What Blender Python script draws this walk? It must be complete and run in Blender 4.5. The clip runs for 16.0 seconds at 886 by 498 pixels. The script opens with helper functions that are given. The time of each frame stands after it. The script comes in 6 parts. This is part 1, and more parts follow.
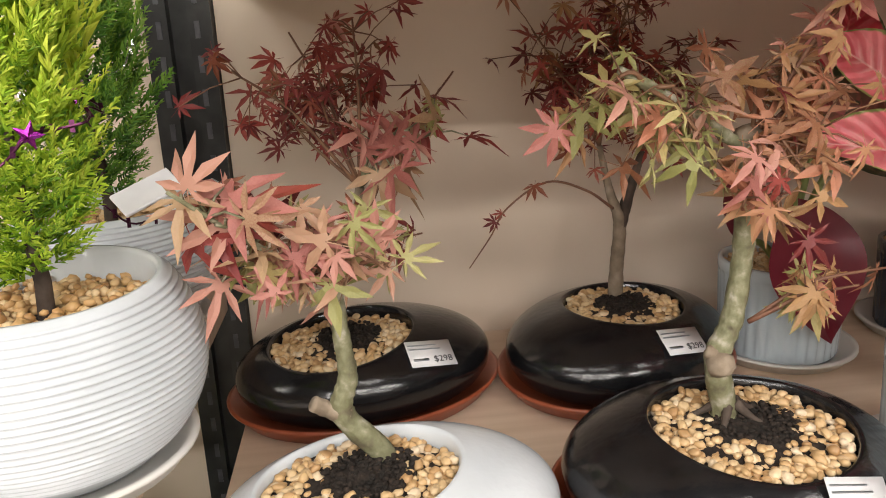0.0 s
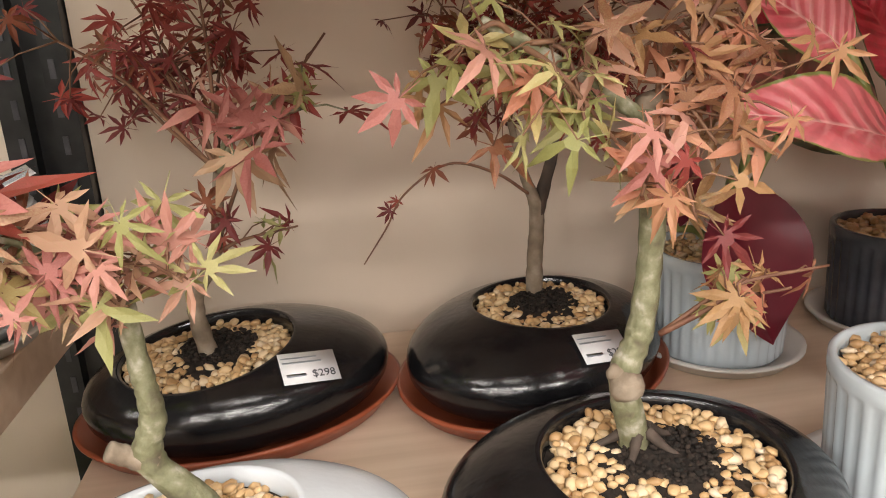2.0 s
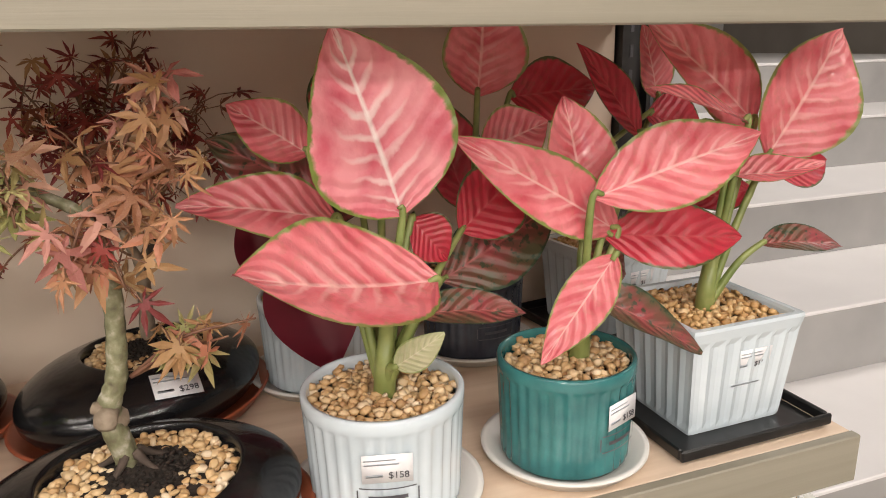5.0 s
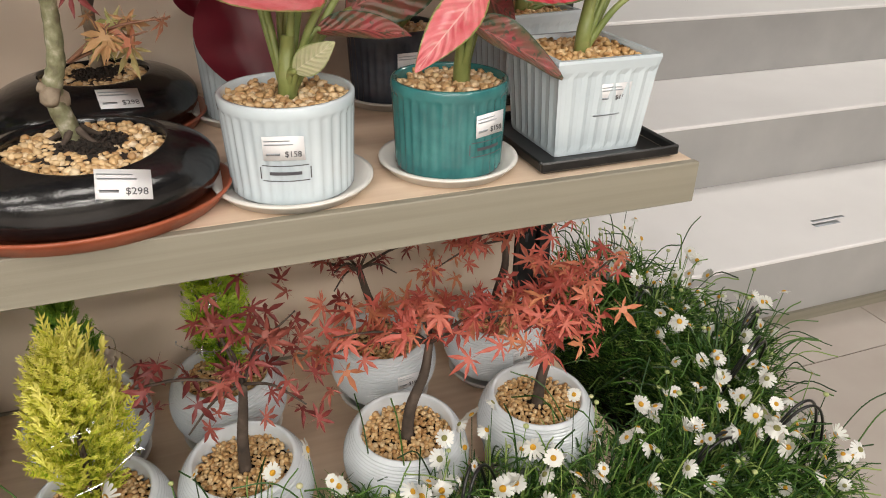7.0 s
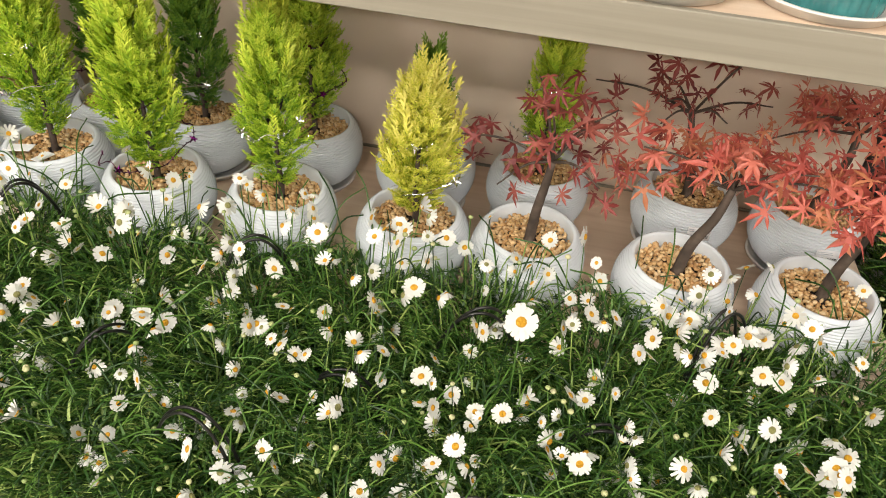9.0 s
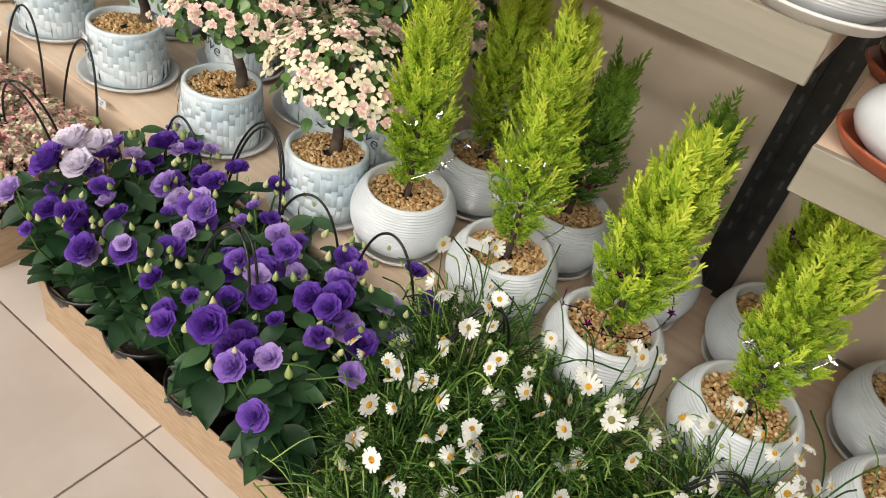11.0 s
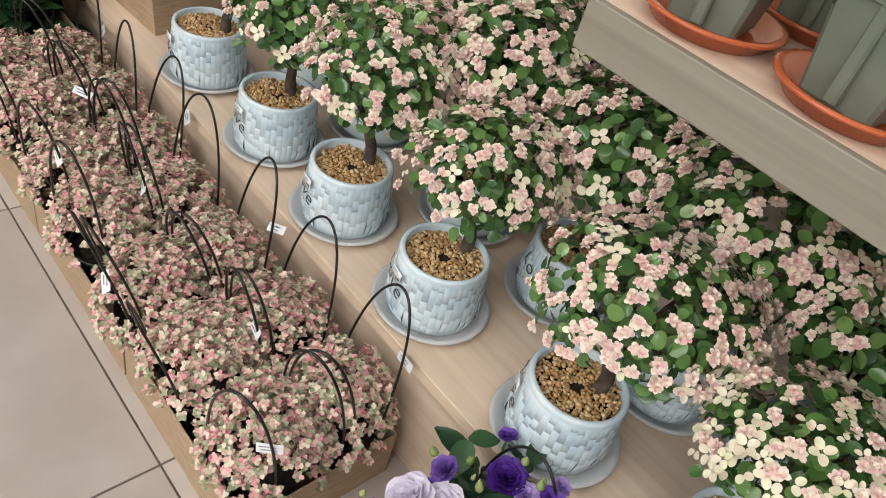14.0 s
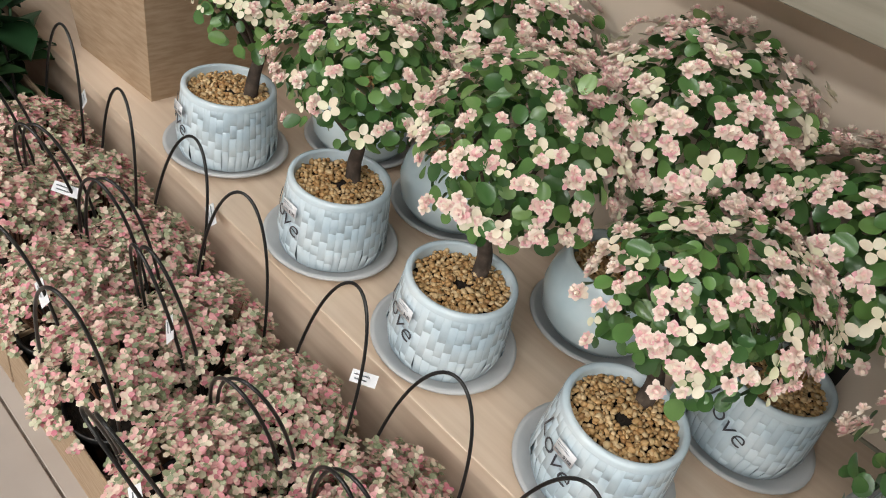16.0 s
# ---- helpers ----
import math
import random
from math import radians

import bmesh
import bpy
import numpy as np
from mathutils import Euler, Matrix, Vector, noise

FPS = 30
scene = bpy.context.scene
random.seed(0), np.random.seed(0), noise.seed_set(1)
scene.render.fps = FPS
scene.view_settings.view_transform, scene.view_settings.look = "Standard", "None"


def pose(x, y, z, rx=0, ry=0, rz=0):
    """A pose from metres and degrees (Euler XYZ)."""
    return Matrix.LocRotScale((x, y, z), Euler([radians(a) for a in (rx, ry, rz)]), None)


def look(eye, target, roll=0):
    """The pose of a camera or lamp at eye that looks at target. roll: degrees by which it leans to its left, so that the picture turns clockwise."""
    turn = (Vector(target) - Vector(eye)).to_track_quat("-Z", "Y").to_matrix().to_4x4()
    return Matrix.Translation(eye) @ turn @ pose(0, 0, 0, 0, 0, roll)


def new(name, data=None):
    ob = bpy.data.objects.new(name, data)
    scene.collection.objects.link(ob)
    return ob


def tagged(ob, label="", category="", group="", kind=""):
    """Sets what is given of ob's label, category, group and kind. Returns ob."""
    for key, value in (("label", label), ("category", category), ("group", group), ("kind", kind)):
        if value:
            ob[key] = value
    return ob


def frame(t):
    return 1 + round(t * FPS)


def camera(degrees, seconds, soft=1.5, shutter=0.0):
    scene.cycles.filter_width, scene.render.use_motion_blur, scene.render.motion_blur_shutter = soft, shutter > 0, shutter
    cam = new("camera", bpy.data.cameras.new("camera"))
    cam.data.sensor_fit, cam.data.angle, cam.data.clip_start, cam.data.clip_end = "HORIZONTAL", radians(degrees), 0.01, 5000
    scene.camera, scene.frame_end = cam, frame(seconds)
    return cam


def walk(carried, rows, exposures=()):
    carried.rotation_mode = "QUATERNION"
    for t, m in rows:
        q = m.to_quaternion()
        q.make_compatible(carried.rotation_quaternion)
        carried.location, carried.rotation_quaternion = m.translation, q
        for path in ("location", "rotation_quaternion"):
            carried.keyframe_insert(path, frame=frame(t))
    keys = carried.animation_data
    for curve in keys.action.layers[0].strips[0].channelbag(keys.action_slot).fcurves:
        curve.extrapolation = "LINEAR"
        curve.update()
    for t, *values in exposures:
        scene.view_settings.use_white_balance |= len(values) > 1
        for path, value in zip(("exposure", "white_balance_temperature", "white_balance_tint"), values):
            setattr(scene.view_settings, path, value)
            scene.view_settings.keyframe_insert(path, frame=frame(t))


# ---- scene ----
cam = camera(62.5, 16.0, soft=1.0)
PATH = [
    (0, (2.444, -0.968, 1.273), (2.663, 0.945, 0.731), -2.3),
    (0.5, (2.47, -0.899, 1.222), (2.578, 1.031, 0.705), -2.7),
    (1, (2.495, -0.868, 1.215), (2.554, 1.057, 0.675), -3.0),
    (1.5, (2.514, -0.862, 1.237), (2.665, 1.048, 0.662), -2.8),
    (2, (2.547, -0.866, 1.251), (2.824, 1.023, 0.653), -2.6),
    (2.5, (2.547, -0.865, 1.247), (2.909, 1.003, 0.631), -3.1),
    (3, (2.552, -0.863, 1.256), (2.983, 0.993, 0.648), -3.4),
    (3.5, (2.588, -0.887, 1.282), (3.081, 0.963, 0.703), -3.5),
    (4, (2.655, -0.932, 1.304), (3.22, 0.905, 0.751), -3.0),
    (4.5, (2.744, -1.013, 1.319), (3.387, 0.808, 0.8), -1.4),
    (6.8, (2.867, -1.274, 1.26), (3.536, 0.38, 0.356), 0.8),
    (7, (2.853, -1.3, 1.244), (3.474, 0.344, 0.289), 0.9),
    (7.5, (2.882, -1.353, 1.215), (3.339, 0.274, 0.146), 1.6),
    (8, (2.953, -1.412, 1.201), (3.176, 0.201, 0.039), 1.7),
    (8.5, (2.924, -1.456, 1.176), (2.918, 0.146, -0.022), 3.2),
    (9, (2.866, -1.471, 1.169), (2.638, 0.095, -0.055), 5.5),
    (9.5, (2.761, -1.46, 1.164), (2.326, 0.047, -0.076), 7.9),
    (10, (2.633, -1.43, 1.174), (2.024, 0.025, -0.055), 9.9),
    (10.2, (2.579, -1.423, 1.181), (1.913, 0.014, -0.041), 10.4),
    (12.3, (1.943, -1.273, 1.236), (1.164, 0.039, -0.057), 18.4),
    (12.5, (1.895, -1.254, 1.239), (1.084, 0.038, -0.054), 18.2),
    (13, (1.796, -1.233, 1.266), (0.901, 0.004, -0.027), 17.4),
    (13.5, (1.655, -1.22, 1.267), (0.718, -0.004, -0.015), 17.3),
    (14, (1.503, -1.231, 1.259), (0.548, -0.022, -0.016), 17.3),
    (14.5, (1.412, -1.216, 1.237), (0.455, -0.018, -0.047), 16.6),
    (15, (1.276, -1.168, 1.173), (0.36, 0.049, -0.123), 16.1),
    (15.5, (1.135, -1.112, 1.126), (0.249, 0.134, -0.164), 15.7),
    (16, (1.025, -1.125, 1.087), (0.123, 0.176, -0.135), 16.1),
]
walk(cam, [(t, look(eye, target, roll)) for t, eye, target, roll in PATH], [(0.0, -0.28, 6500, 10), (2.0, -0.02, 6550, 11), (3.5, 0.0, 6550, 12), (4.5, -0.38, 6750, 13), (7.0, -0.55, 6600, 9), (7.5, -0.42, 6650, 9), (9.0, -0.12, 6750, 9), (10.0, -0.25, 6800, 9), (12.5, -0.65, 6300, 8), (16.0, -0.78, 6150, 7)])
LAMP_W = 26.0

# ---------- world and light ----------
world = bpy.data.worlds.new("world")
scene.world = world
world.use_nodes = True
world.node_tree.nodes["Background"].inputs[0].default_value = (1.0, 0.96, 0.92, 1)
world.node_tree.nodes["Background"].inputs[1].default_value = 0.25


def area_lamp(name, eye, target, sx, sy, watts, colour):
    data = bpy.data.lights.new(name, "AREA")
    data.shape, data.size, data.size_y, data.energy, data.color = "RECTANGLE", sx, sy, watts, colour
    ob = new(name, data)
    ob.matrix_world = look(eye, target)
    return ob


CEILING = 3.1
# Out of view; far row and step lamp added to brighten panels and treads.
LAMP_SPOTS = [(x, y) for x in (-0.9, 0.9, 2.7, 4.5) for y in (-1.75, -4.0, -6.2)] + [(6.0, 0.9)]
for lx, ly in LAMP_SPOTS:
    area_lamp("unseen_lamp_light", (lx, ly, CEILING - 0.06), (lx, ly + 0.001, 0), 1.2, 0.5, LAMP_W * (1.7 if ly > 0 else 0.85 if ly > -2 else 2.9 if ly > -5 else 4.6), (1.0, 0.955, 0.9))


# ---------- mesh tools ----------
class Geo:
    """Collects vertices, faces, per-face material slots and uv for one mesh."""

    def __init__(self):
        self.v, self.f, self.m, self.uv, self.n = [], [], [], [], 0

    def add(self, verts, faces, mi=0, uv=None):
        verts = np.asarray(verts, float)
        base = self.n
        self.v.append(verts)
        self.n += len(verts)
        for face in faces:
            self.f.append([base + i for i in face])
            self.m.append(mi)
        self.uv.append(np.zeros((len(verts), 2)) if uv is None else np.asarray(uv, float))
        return self

    def placed(self, verts, faces, m, mi=0, uv=None):
        a = np.array(m)
        return self.add(np.asarray(verts) @ a[:3, :3].T + a[:3, 3], faces, mi, uv)

    def mesh(self, name, mats, smooth=True):
        me = bpy.data.meshes.new(name)
        v = np.concatenate(self.v) if self.v else np.zeros((0, 3))
        me.from_pydata(v.tolist(), [], self.f)
        uv = np.concatenate(self.uv)
        layer = me.uv_layers.new(name="UVMap")
        loops = np.empty(len(me.loops), np.int32)
        me.loops.foreach_get("vertex_index", loops)
        layer.data.foreach_set("uv", uv[loops].astype(np.float32).ravel())
        for m in mats if isinstance(mats, (list, tuple)) else [mats]:
            me.materials.append(m)
        me.polygons.foreach_set("material_index", np.array(self.m, np.int32))
        me.polygons.foreach_set("use_smooth", np.full(len(self.f), smooth))
        me.update()
        return me


def part(name, geo, mats, parent=None, label="", smooth=True, at=None):
    me = geo if isinstance(geo, bpy.types.Mesh) else geo.mesh(name, mats, smooth)
    ob = new(name, me)
    if parent is not None:
        ob.parent = parent
    if at is not None:
        ob.matrix_basis = at
    if label:
        tagged(ob, label)
    return ob


def thing(name, label, category, group="", at=None):
    ob = new(name)
    ob.empty_display_size = 0.02
    tagged(ob, label, category, group)
    if at is not None:
        ob.matrix_basis = at
    return ob


def grid_faces(rows, cols, closed):
    out = []
    for i in range(rows - 1):
        for j in range(cols if closed else cols - 1):
            k = (j + 1) % cols
            out.append([i * cols + j, i * cols + k, (i + 1) * cols + k, (i + 1) * cols + j])
    return out


def lathe(geo, profile, n=40, mi=0, wob=None, cap=True):
    a = np.linspace(0, 2 * np.pi, n, endpoint=False)
    rows = []
    for r, z in profile:
        rr = np.full(n, r) if wob is None else r * wob(a, z)
        rows.append(np.stack([rr * np.cos(a), rr * np.sin(a), np.full(n, z)], 1))
    uv = [(t / (2 * np.pi), z) for r, z in profile for t in a]
    geo.add(np.concatenate(rows), grid_faces(len(profile), n, True), mi, uv)
    if cap and profile[0][0] > 1e-4:
        geo.add(rows[0], [list(range(n))[::-1]], mi)
    return geo


def tube(geo, pts, radii, n=6, mi=0):
    pts = np.asarray(pts, float)
    radii = np.broadcast_to(radii, len(pts))
    tan = np.gradient(pts, axis=0)
    tan /= np.linalg.norm(tan, axis=1)[:, None] + 1e-9
    up = np.array([0.13, 0.31, 0.94]) if abs(tan[0][2]) < 0.8 else np.array([0.9, 0.3, 0.1])
    rows = []
    a = np.linspace(0, 2 * np.pi, n, endpoint=False)
    for p, d, r in zip(pts, tan, radii):
        s = np.cross(d, up)
        s /= np.linalg.norm(s) + 1e-9
        u = np.cross(s, d)
        up = u
        rows.append(p + r * (np.cos(a)[:, None] * s + np.sin(a)[:, None] * u))
    uv = [(j / n, i / len(pts)) for i in range(len(pts)) for j in range(n)]
    geo.add(np.concatenate(rows), grid_faces(len(pts), n, True) + [list(range(n))[::-1], [(len(pts) - 1) * n + j for j in range(n)]], mi, uv)
    return geo


def spline(pts, n=12):
    """A smooth line through the points."""
    p = np.asarray(pts, float)
    p = np.vstack([2 * p[0] - p[1], p, 2 * p[-1] - p[-2]])
    out = []
    for i in range(1, len(p) - 2):
        for t in np.linspace(0, 1, n, endpoint=False):
            a, b, c, d = p[i - 1 : i + 3]
            out.append(0.5 * (2 * b + (c - a) * t + (2 * a - 5 * b + 4 * c - d) * t * t + (3 * b - a - 3 * c + d) * t**3))
    return np.array(out + [p[-2]])


def box(geo, x0, x1, y0, y1, z0, z1, mi=0, bevel=0.0):
    b = min(bevel, (x1 - x0) / 3, (y1 - y0) / 3, (z1 - z0) / 3)
    if b <= 0:
        v = [(x, y, z) for z in (z0, z1) for x, y in ((x0, y0), (x1, y0), (x1, y1), (x0, y1))]
        geo.add(v, [[3, 2, 1, 0], [4, 5, 6, 7], [0, 1, 5, 4], [1, 2, 6, 5], [2, 3, 7, 6], [3, 0, 4, 7]], mi)
        return geo
    v, f = [], []

    def ring(i, z):
        return [(x0 + i, y0 + b, z), (x0 + b, y0 + i, z), (x1 - b, y0 + i, z), (x1 - i, y0 + b, z), (x1 - i, y1 - b, z), (x1 - b, y1 - i, z), (x0 + b, y1 - i, z), (x0 + i, y1 - b, z)]

    for i, z in ((b, z0), (0, z0 + b), (0, z1 - b), (b, z1)):
        v += ring(i, z)
    f = grid_faces(4, 8, True) + [list(range(8))[::-1], list(range(24, 32))]
    geo.add(v, f, mi)
    return geo


def rot_to(direction, roll=0.0):
    """A turn that carries +z onto the direction."""
    return Vector(direction).to_track_quat("Z", "Y").to_matrix().to_4x4() @ Matrix.Rotation(roll, 4, "Z")


def ico(detail=1):
    bm = bmesh.new()
    bmesh.ops.create_icosphere(bm, subdivisions=detail, radius=1)
    v = np.array([w.co[:] for w in bm.verts])
    f = [[w.index for w in g.verts] for g in bm.faces]
    bm.free()
    return v, f


# ---------- materials ----------
def mat(name, cols, rnd="", rough=0.5, noise_size=0.0, noise_mix=0.3, bump=0.0, bump_size=60.0, metal=0.0, spec=0.5, stretch=(1, 1, 1), sheen=0.0, translucent=0.0, coat=0.0, use_uv_v=False):
    """A surface whose colour runs through cols, led by a random value for each piece and by grain at two sizes."""
    m = bpy.data.materials.new(name)
    m.use_nodes = True
    nt = m.node_tree
    bsdf = nt.nodes["Principled BSDF"]
    bsdf.inputs["Roughness"].default_value = rough
    bsdf.inputs["Metallic"].default_value = metal
    bsdf.inputs["Specular IOR Level"].default_value = spec
    bsdf.inputs["Coat Weight"].default_value = coat
    bsdf.inputs["Coat Roughness"].default_value = 0.12
    tex = nt.nodes.new("ShaderNodeTexCoord")
    mp = nt.nodes.new("ShaderNodeMapping")
    mp.inputs["Scale"].default_value = stretch
    nt.links.new(tex.outputs["Object"], mp.inputs[0])
    value = None
    if rnd == "island":
        value = nt.nodes.new("ShaderNodeNewGeometry").outputs["Random Per Island"]
    elif rnd == "object":
        value = nt.nodes.new("ShaderNodeObjectInfo").outputs["Random"]
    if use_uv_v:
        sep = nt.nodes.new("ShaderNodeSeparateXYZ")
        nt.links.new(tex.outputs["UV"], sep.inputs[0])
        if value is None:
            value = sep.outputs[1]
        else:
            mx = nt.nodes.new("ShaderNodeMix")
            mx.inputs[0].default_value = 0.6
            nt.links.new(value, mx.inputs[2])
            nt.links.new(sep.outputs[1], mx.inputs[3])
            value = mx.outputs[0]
    if noise_size > 0:
        n1 = nt.nodes.new("ShaderNodeTexNoise")
        n1.inputs["Scale"].default_value = noise_size
        n1.inputs["Detail"].default_value = 6
        nt.links.new(mp.outputs[0], n1.inputs["Vector"])
        if value is None:
            value = n1.outputs[0]
        else:
            mx = nt.nodes.new("ShaderNodeMix")
            mx.inputs[0].default_value = noise_mix
            nt.links.new(value, mx.inputs[2])
            nt.links.new(n1.outputs[0], mx.inputs[3])
            value = mx.outputs[0]
    if value is not None and len(cols) > 1:
        ramp = nt.nodes.new("ShaderNodeValToRGB")
        el = ramp.color_ramp.elements
        while len(el) < len(cols):
            el.new(0.5)
        for e, (p, c) in zip(el, cols):
            e.position, e.color = p, (*c, 1)
        nt.links.new(value, ramp.inputs[0])
        colour = ramp.outputs[0]
        nt.links.new(colour, bsdf.inputs["Base Color"])
    else:
        bsdf.inputs["Base Color"].default_value = (*cols[0][1], 1)
        colour = None
    if bump > 0:
        n2 = nt.nodes.new("ShaderNodeTexNoise")
        n2.inputs["Scale"].default_value = bump_size
        n2.inputs["Detail"].default_value = 4
        nt.links.new(mp.outputs[0], n2.inputs["Vector"])
        b = nt.nodes.new("ShaderNodeBump")
        b.inputs["Strength"].default_value = bump
        b.inputs["Distance"].default_value = 0.002
        nt.links.new(n2.outputs[0], b.inputs["Height"])
        nt.links.new(b.outputs[0], bsdf.inputs["Normal"])
    if translucent > 0:
        tr = nt.nodes.new("ShaderNodeBsdfTranslucent")
        if colour is not None:
            nt.links.new(colour, tr.inputs[0])
        else:
            tr.inputs[0].default_value = (*cols[0][1], 1)
        ms = nt.nodes.new("ShaderNodeMixShader")
        ms.inputs[0].default_value = translucent
        nt.links.new(bsdf.outputs[0], ms.inputs[1])
        nt.links.new(tr.outputs[0], ms.inputs[2])
        nt.links.new(ms.outputs[0], nt.nodes["Material Output"].inputs[0])
    return m


WOOD = mat("light_wood", [(0.3, (0.62, 0.47, 0.345)), (0.5, (0.68, 0.53, 0.40)), (0.7, (0.73, 0.585, 0.455))], noise_size=9, rough=0.42, bump=0.06, bump_size=90, stretch=(0.35, 6, 6))
FASCIA = mat("grey_oak_edge", [(0.3, (0.215, 0.195, 0.15)), (0.5, (0.25, 0.23, 0.18)), (0.75, (0.285, 0.26, 0.205))], noise_size=14, rough=0.5, bump=0.12, bump_size=120, stretch=(0.12, 5, 5))
PANEL = mat("back_panel", [(0.3, (0.66, 0.545, 0.435)), (0.6, (0.73, 0.62, 0.51)), (0.8, (0.77, 0.665, 0.555))], noise_size=2.2, rough=0.3, bump=0.05, bump_size=25, stretch=(1, 1, 0.6))
POST = mat("black_steel", [(0.4, (0.012, 0.012, 0.013)), (0.7, (0.03, 0.03, 0.03))], noise_size=30, rough=0.45, bump=0.05)
TILE = mat("floor_tile", [(0.3, (0.40, 0.345, 0.305)), (0.55, (0.46, 0.405, 0.365)), (0.8, (0.50, 0.45, 0.405))], rnd="object", noise_size=5, noise_mix=0.75, rough=0.13, bump=0.02, bump_size=14, spec=0.5)
GROUT = mat("grout", [(0.4, (0.13, 0.10, 0.08)), (0.7, (0.22, 0.18, 0.15))], noise_size=40, rough=0.9)
PAINT = mat("white_paint", [(0.3, (0.74, 0.72, 0.70)), (0.7, (0.82, 0.80, 0.78))], noise_size=3, rough=0.7, bump=0.05)
# Unseen shell surfaces, kept dark so that less light bounces back.
UNSEEN_WALL = mat("unseen_beige_wall", [(0.3, (0.27, 0.24, 0.21)), (0.7, (0.33, 0.295, 0.26))], noise_size=3, rough=0.7, bump=0.05)
UNSEEN_CEILING = mat("unseen_dark_ceiling", [(0.3, (0.10, 0.095, 0.09)), (0.7, (0.14, 0.135, 0.13))], noise_size=3, rough=0.8, bump=0.05)
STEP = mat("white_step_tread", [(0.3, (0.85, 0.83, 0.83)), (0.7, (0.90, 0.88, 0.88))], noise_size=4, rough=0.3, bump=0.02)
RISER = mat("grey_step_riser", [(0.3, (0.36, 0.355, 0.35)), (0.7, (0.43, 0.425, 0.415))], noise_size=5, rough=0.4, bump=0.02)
GLAZE_W = mat("white_glaze", [(0.3, (0.552, 0.589, 0.621)), (0.6, (0.616, 0.655, 0.690)), (0.8, (0.644, 0.684, 0.709))], noise_size=18, rough=0.22, coat=0.3, bump=0.12, bump_size=160)
GLAZE_LOVE = mat("pale_blue_crackle_glaze", [(0.25, (0.40, 0.52, 0.61)), (0.5, (0.58, 0.68, 0.74)), (0.75, (0.70, 0.76, 0.79))], noise_size=16, rough=0.25, coat=0.25, bump=0.15, bump_size=120)
GLAZE_BLUE = mat("pale_blue_glaze", [(0.3, (0.50, 0.63, 0.68)), (0.7, (0.66, 0.75, 0.78))], noise_size=14, rough=0.2, coat=0.3, bump=0.06, bump_size=90)
GLAZE_PALE = mat("pale_white_glaze", [(0.3, (0.50, 0.58, 0.63)), (0.7, (0.60, 0.67, 0.71))], noise_size=12, rough=0.16, coat=0.4, bump=0.06, bump_size=90)
GLAZE_TEAL = mat("teal_glaze", [(0.3, (0.022, 0.125, 0.13)), (0.6, (0.038, 0.19, 0.19)), (0.8, (0.06, 0.26, 0.25))], noise_size=25, rough=0.18, coat=0.4, bump=0.08, bump_size=110)
GLAZE_NAVY = mat("dark_grey_glaze", [(0.3, (0.03, 0.035, 0.05)), (0.7, (0.07, 0.08, 0.10))], noise_size=25, rough=0.25, coat=0.3, bump=0.06)
GLAZE_BLACK = mat("black_glaze", [(0.35, (0.006, 0.006, 0.007)), (0.7, (0.012, 0.012, 0.013))], noise_size=40, rough=0.17, coat=0.2, bump=0.25, bump_size=140)
TERRA = mat("terracotta_plastic", [(0.3, (0.28, 0.065, 0.028)), (0.7, (0.36, 0.095, 0.045))], noise_size=20, rough=0.33, bump=0.05)
ORANGE = mat("orange_plastic", [(0.3, (0.42, 0.085, 0.025)), (0.7, (0.50, 0.12, 0.04))], noise_size=20, rough=0.25, coat=0.3, bump=0.04)
SAUCER_W = mat("white_plastic", [(0.3, (0.66, 0.64, 0.60)), (0.7, (0.74, 0.72, 0.69))], noise_size=15, rough=0.4, bump=0.04)
SAUCER_G = mat("grey_plastic", [(0.3, (0.45, 0.45, 0.45)), (0.7, (0.55, 0.55, 0.55))], noise_size=15, rough=0.35, bump=0.04)
BLACK = mat("black_plastic", [(0.4, (0.008, 0.008, 0.008)), (0.7, (0.018, 0.017, 0.017))], noise_size=50, rough=0.3, bump=0.04)
SAGE = mat("sage_green_plastic", [(0.3, (0.105, 0.125, 0.095)), (0.7, (0.16, 0.18, 0.14))], noise_size=15, rough=0.4, bump=0.1)
GRAVEL = mat("yellow_gravel", [(0.0, (0.20, 0.10, 0.04)), (0.15, (0.42, 0.25, 0.11)), (0.4, (0.56, 0.37, 0.18)), (0.7, (0.64, 0.47, 0.27)), (1.0, (0.72, 0.62, 0.48))], rnd="island", noise_size=90, noise_mix=0.25, rough=0.45, bump=0.2, bump_size=200)
GRAVEL_TAN = mat("tan_gravel", [(0.0, (0.16, 0.07, 0.025)), (0.2, (0.40, 0.22, 0.08)), (0.5, (0.56, 0.36, 0.16)), (1.0, (0.66, 0.50, 0.30))], rnd="island", noise_size=90, noise_mix=0.25, rough=0.5, bump=0.2, bump_size=200)
SOIL = mat("dark_soil", [(0.35, (0.008, 0.006, 0.004)), (0.6, (0.025, 0.016, 0.011)), (0.8, (0.06, 0.04, 0.028))], noise_size=120, rough=0.95, bump=1.0, bump_size=180)
CARD = mat("label_paper", [(0.4, (0.76, 0.76, 0.78)), (0.7, (0.82, 0.82, 0.83))], noise_size=30, rough=0.35)
INK = mat("label_ink", [(0.4, (0.05, 0.05, 0.06)), (0.7, (0.09, 0.09, 0.10))], noise_size=60, rough=0.5)
INK_BLUE = mat("faint_ink", [(0.4, (0.50, 0.54, 0.60)), (0.7, (0.58, 0.61, 0.65))], noise_size=60, rough=0.5)
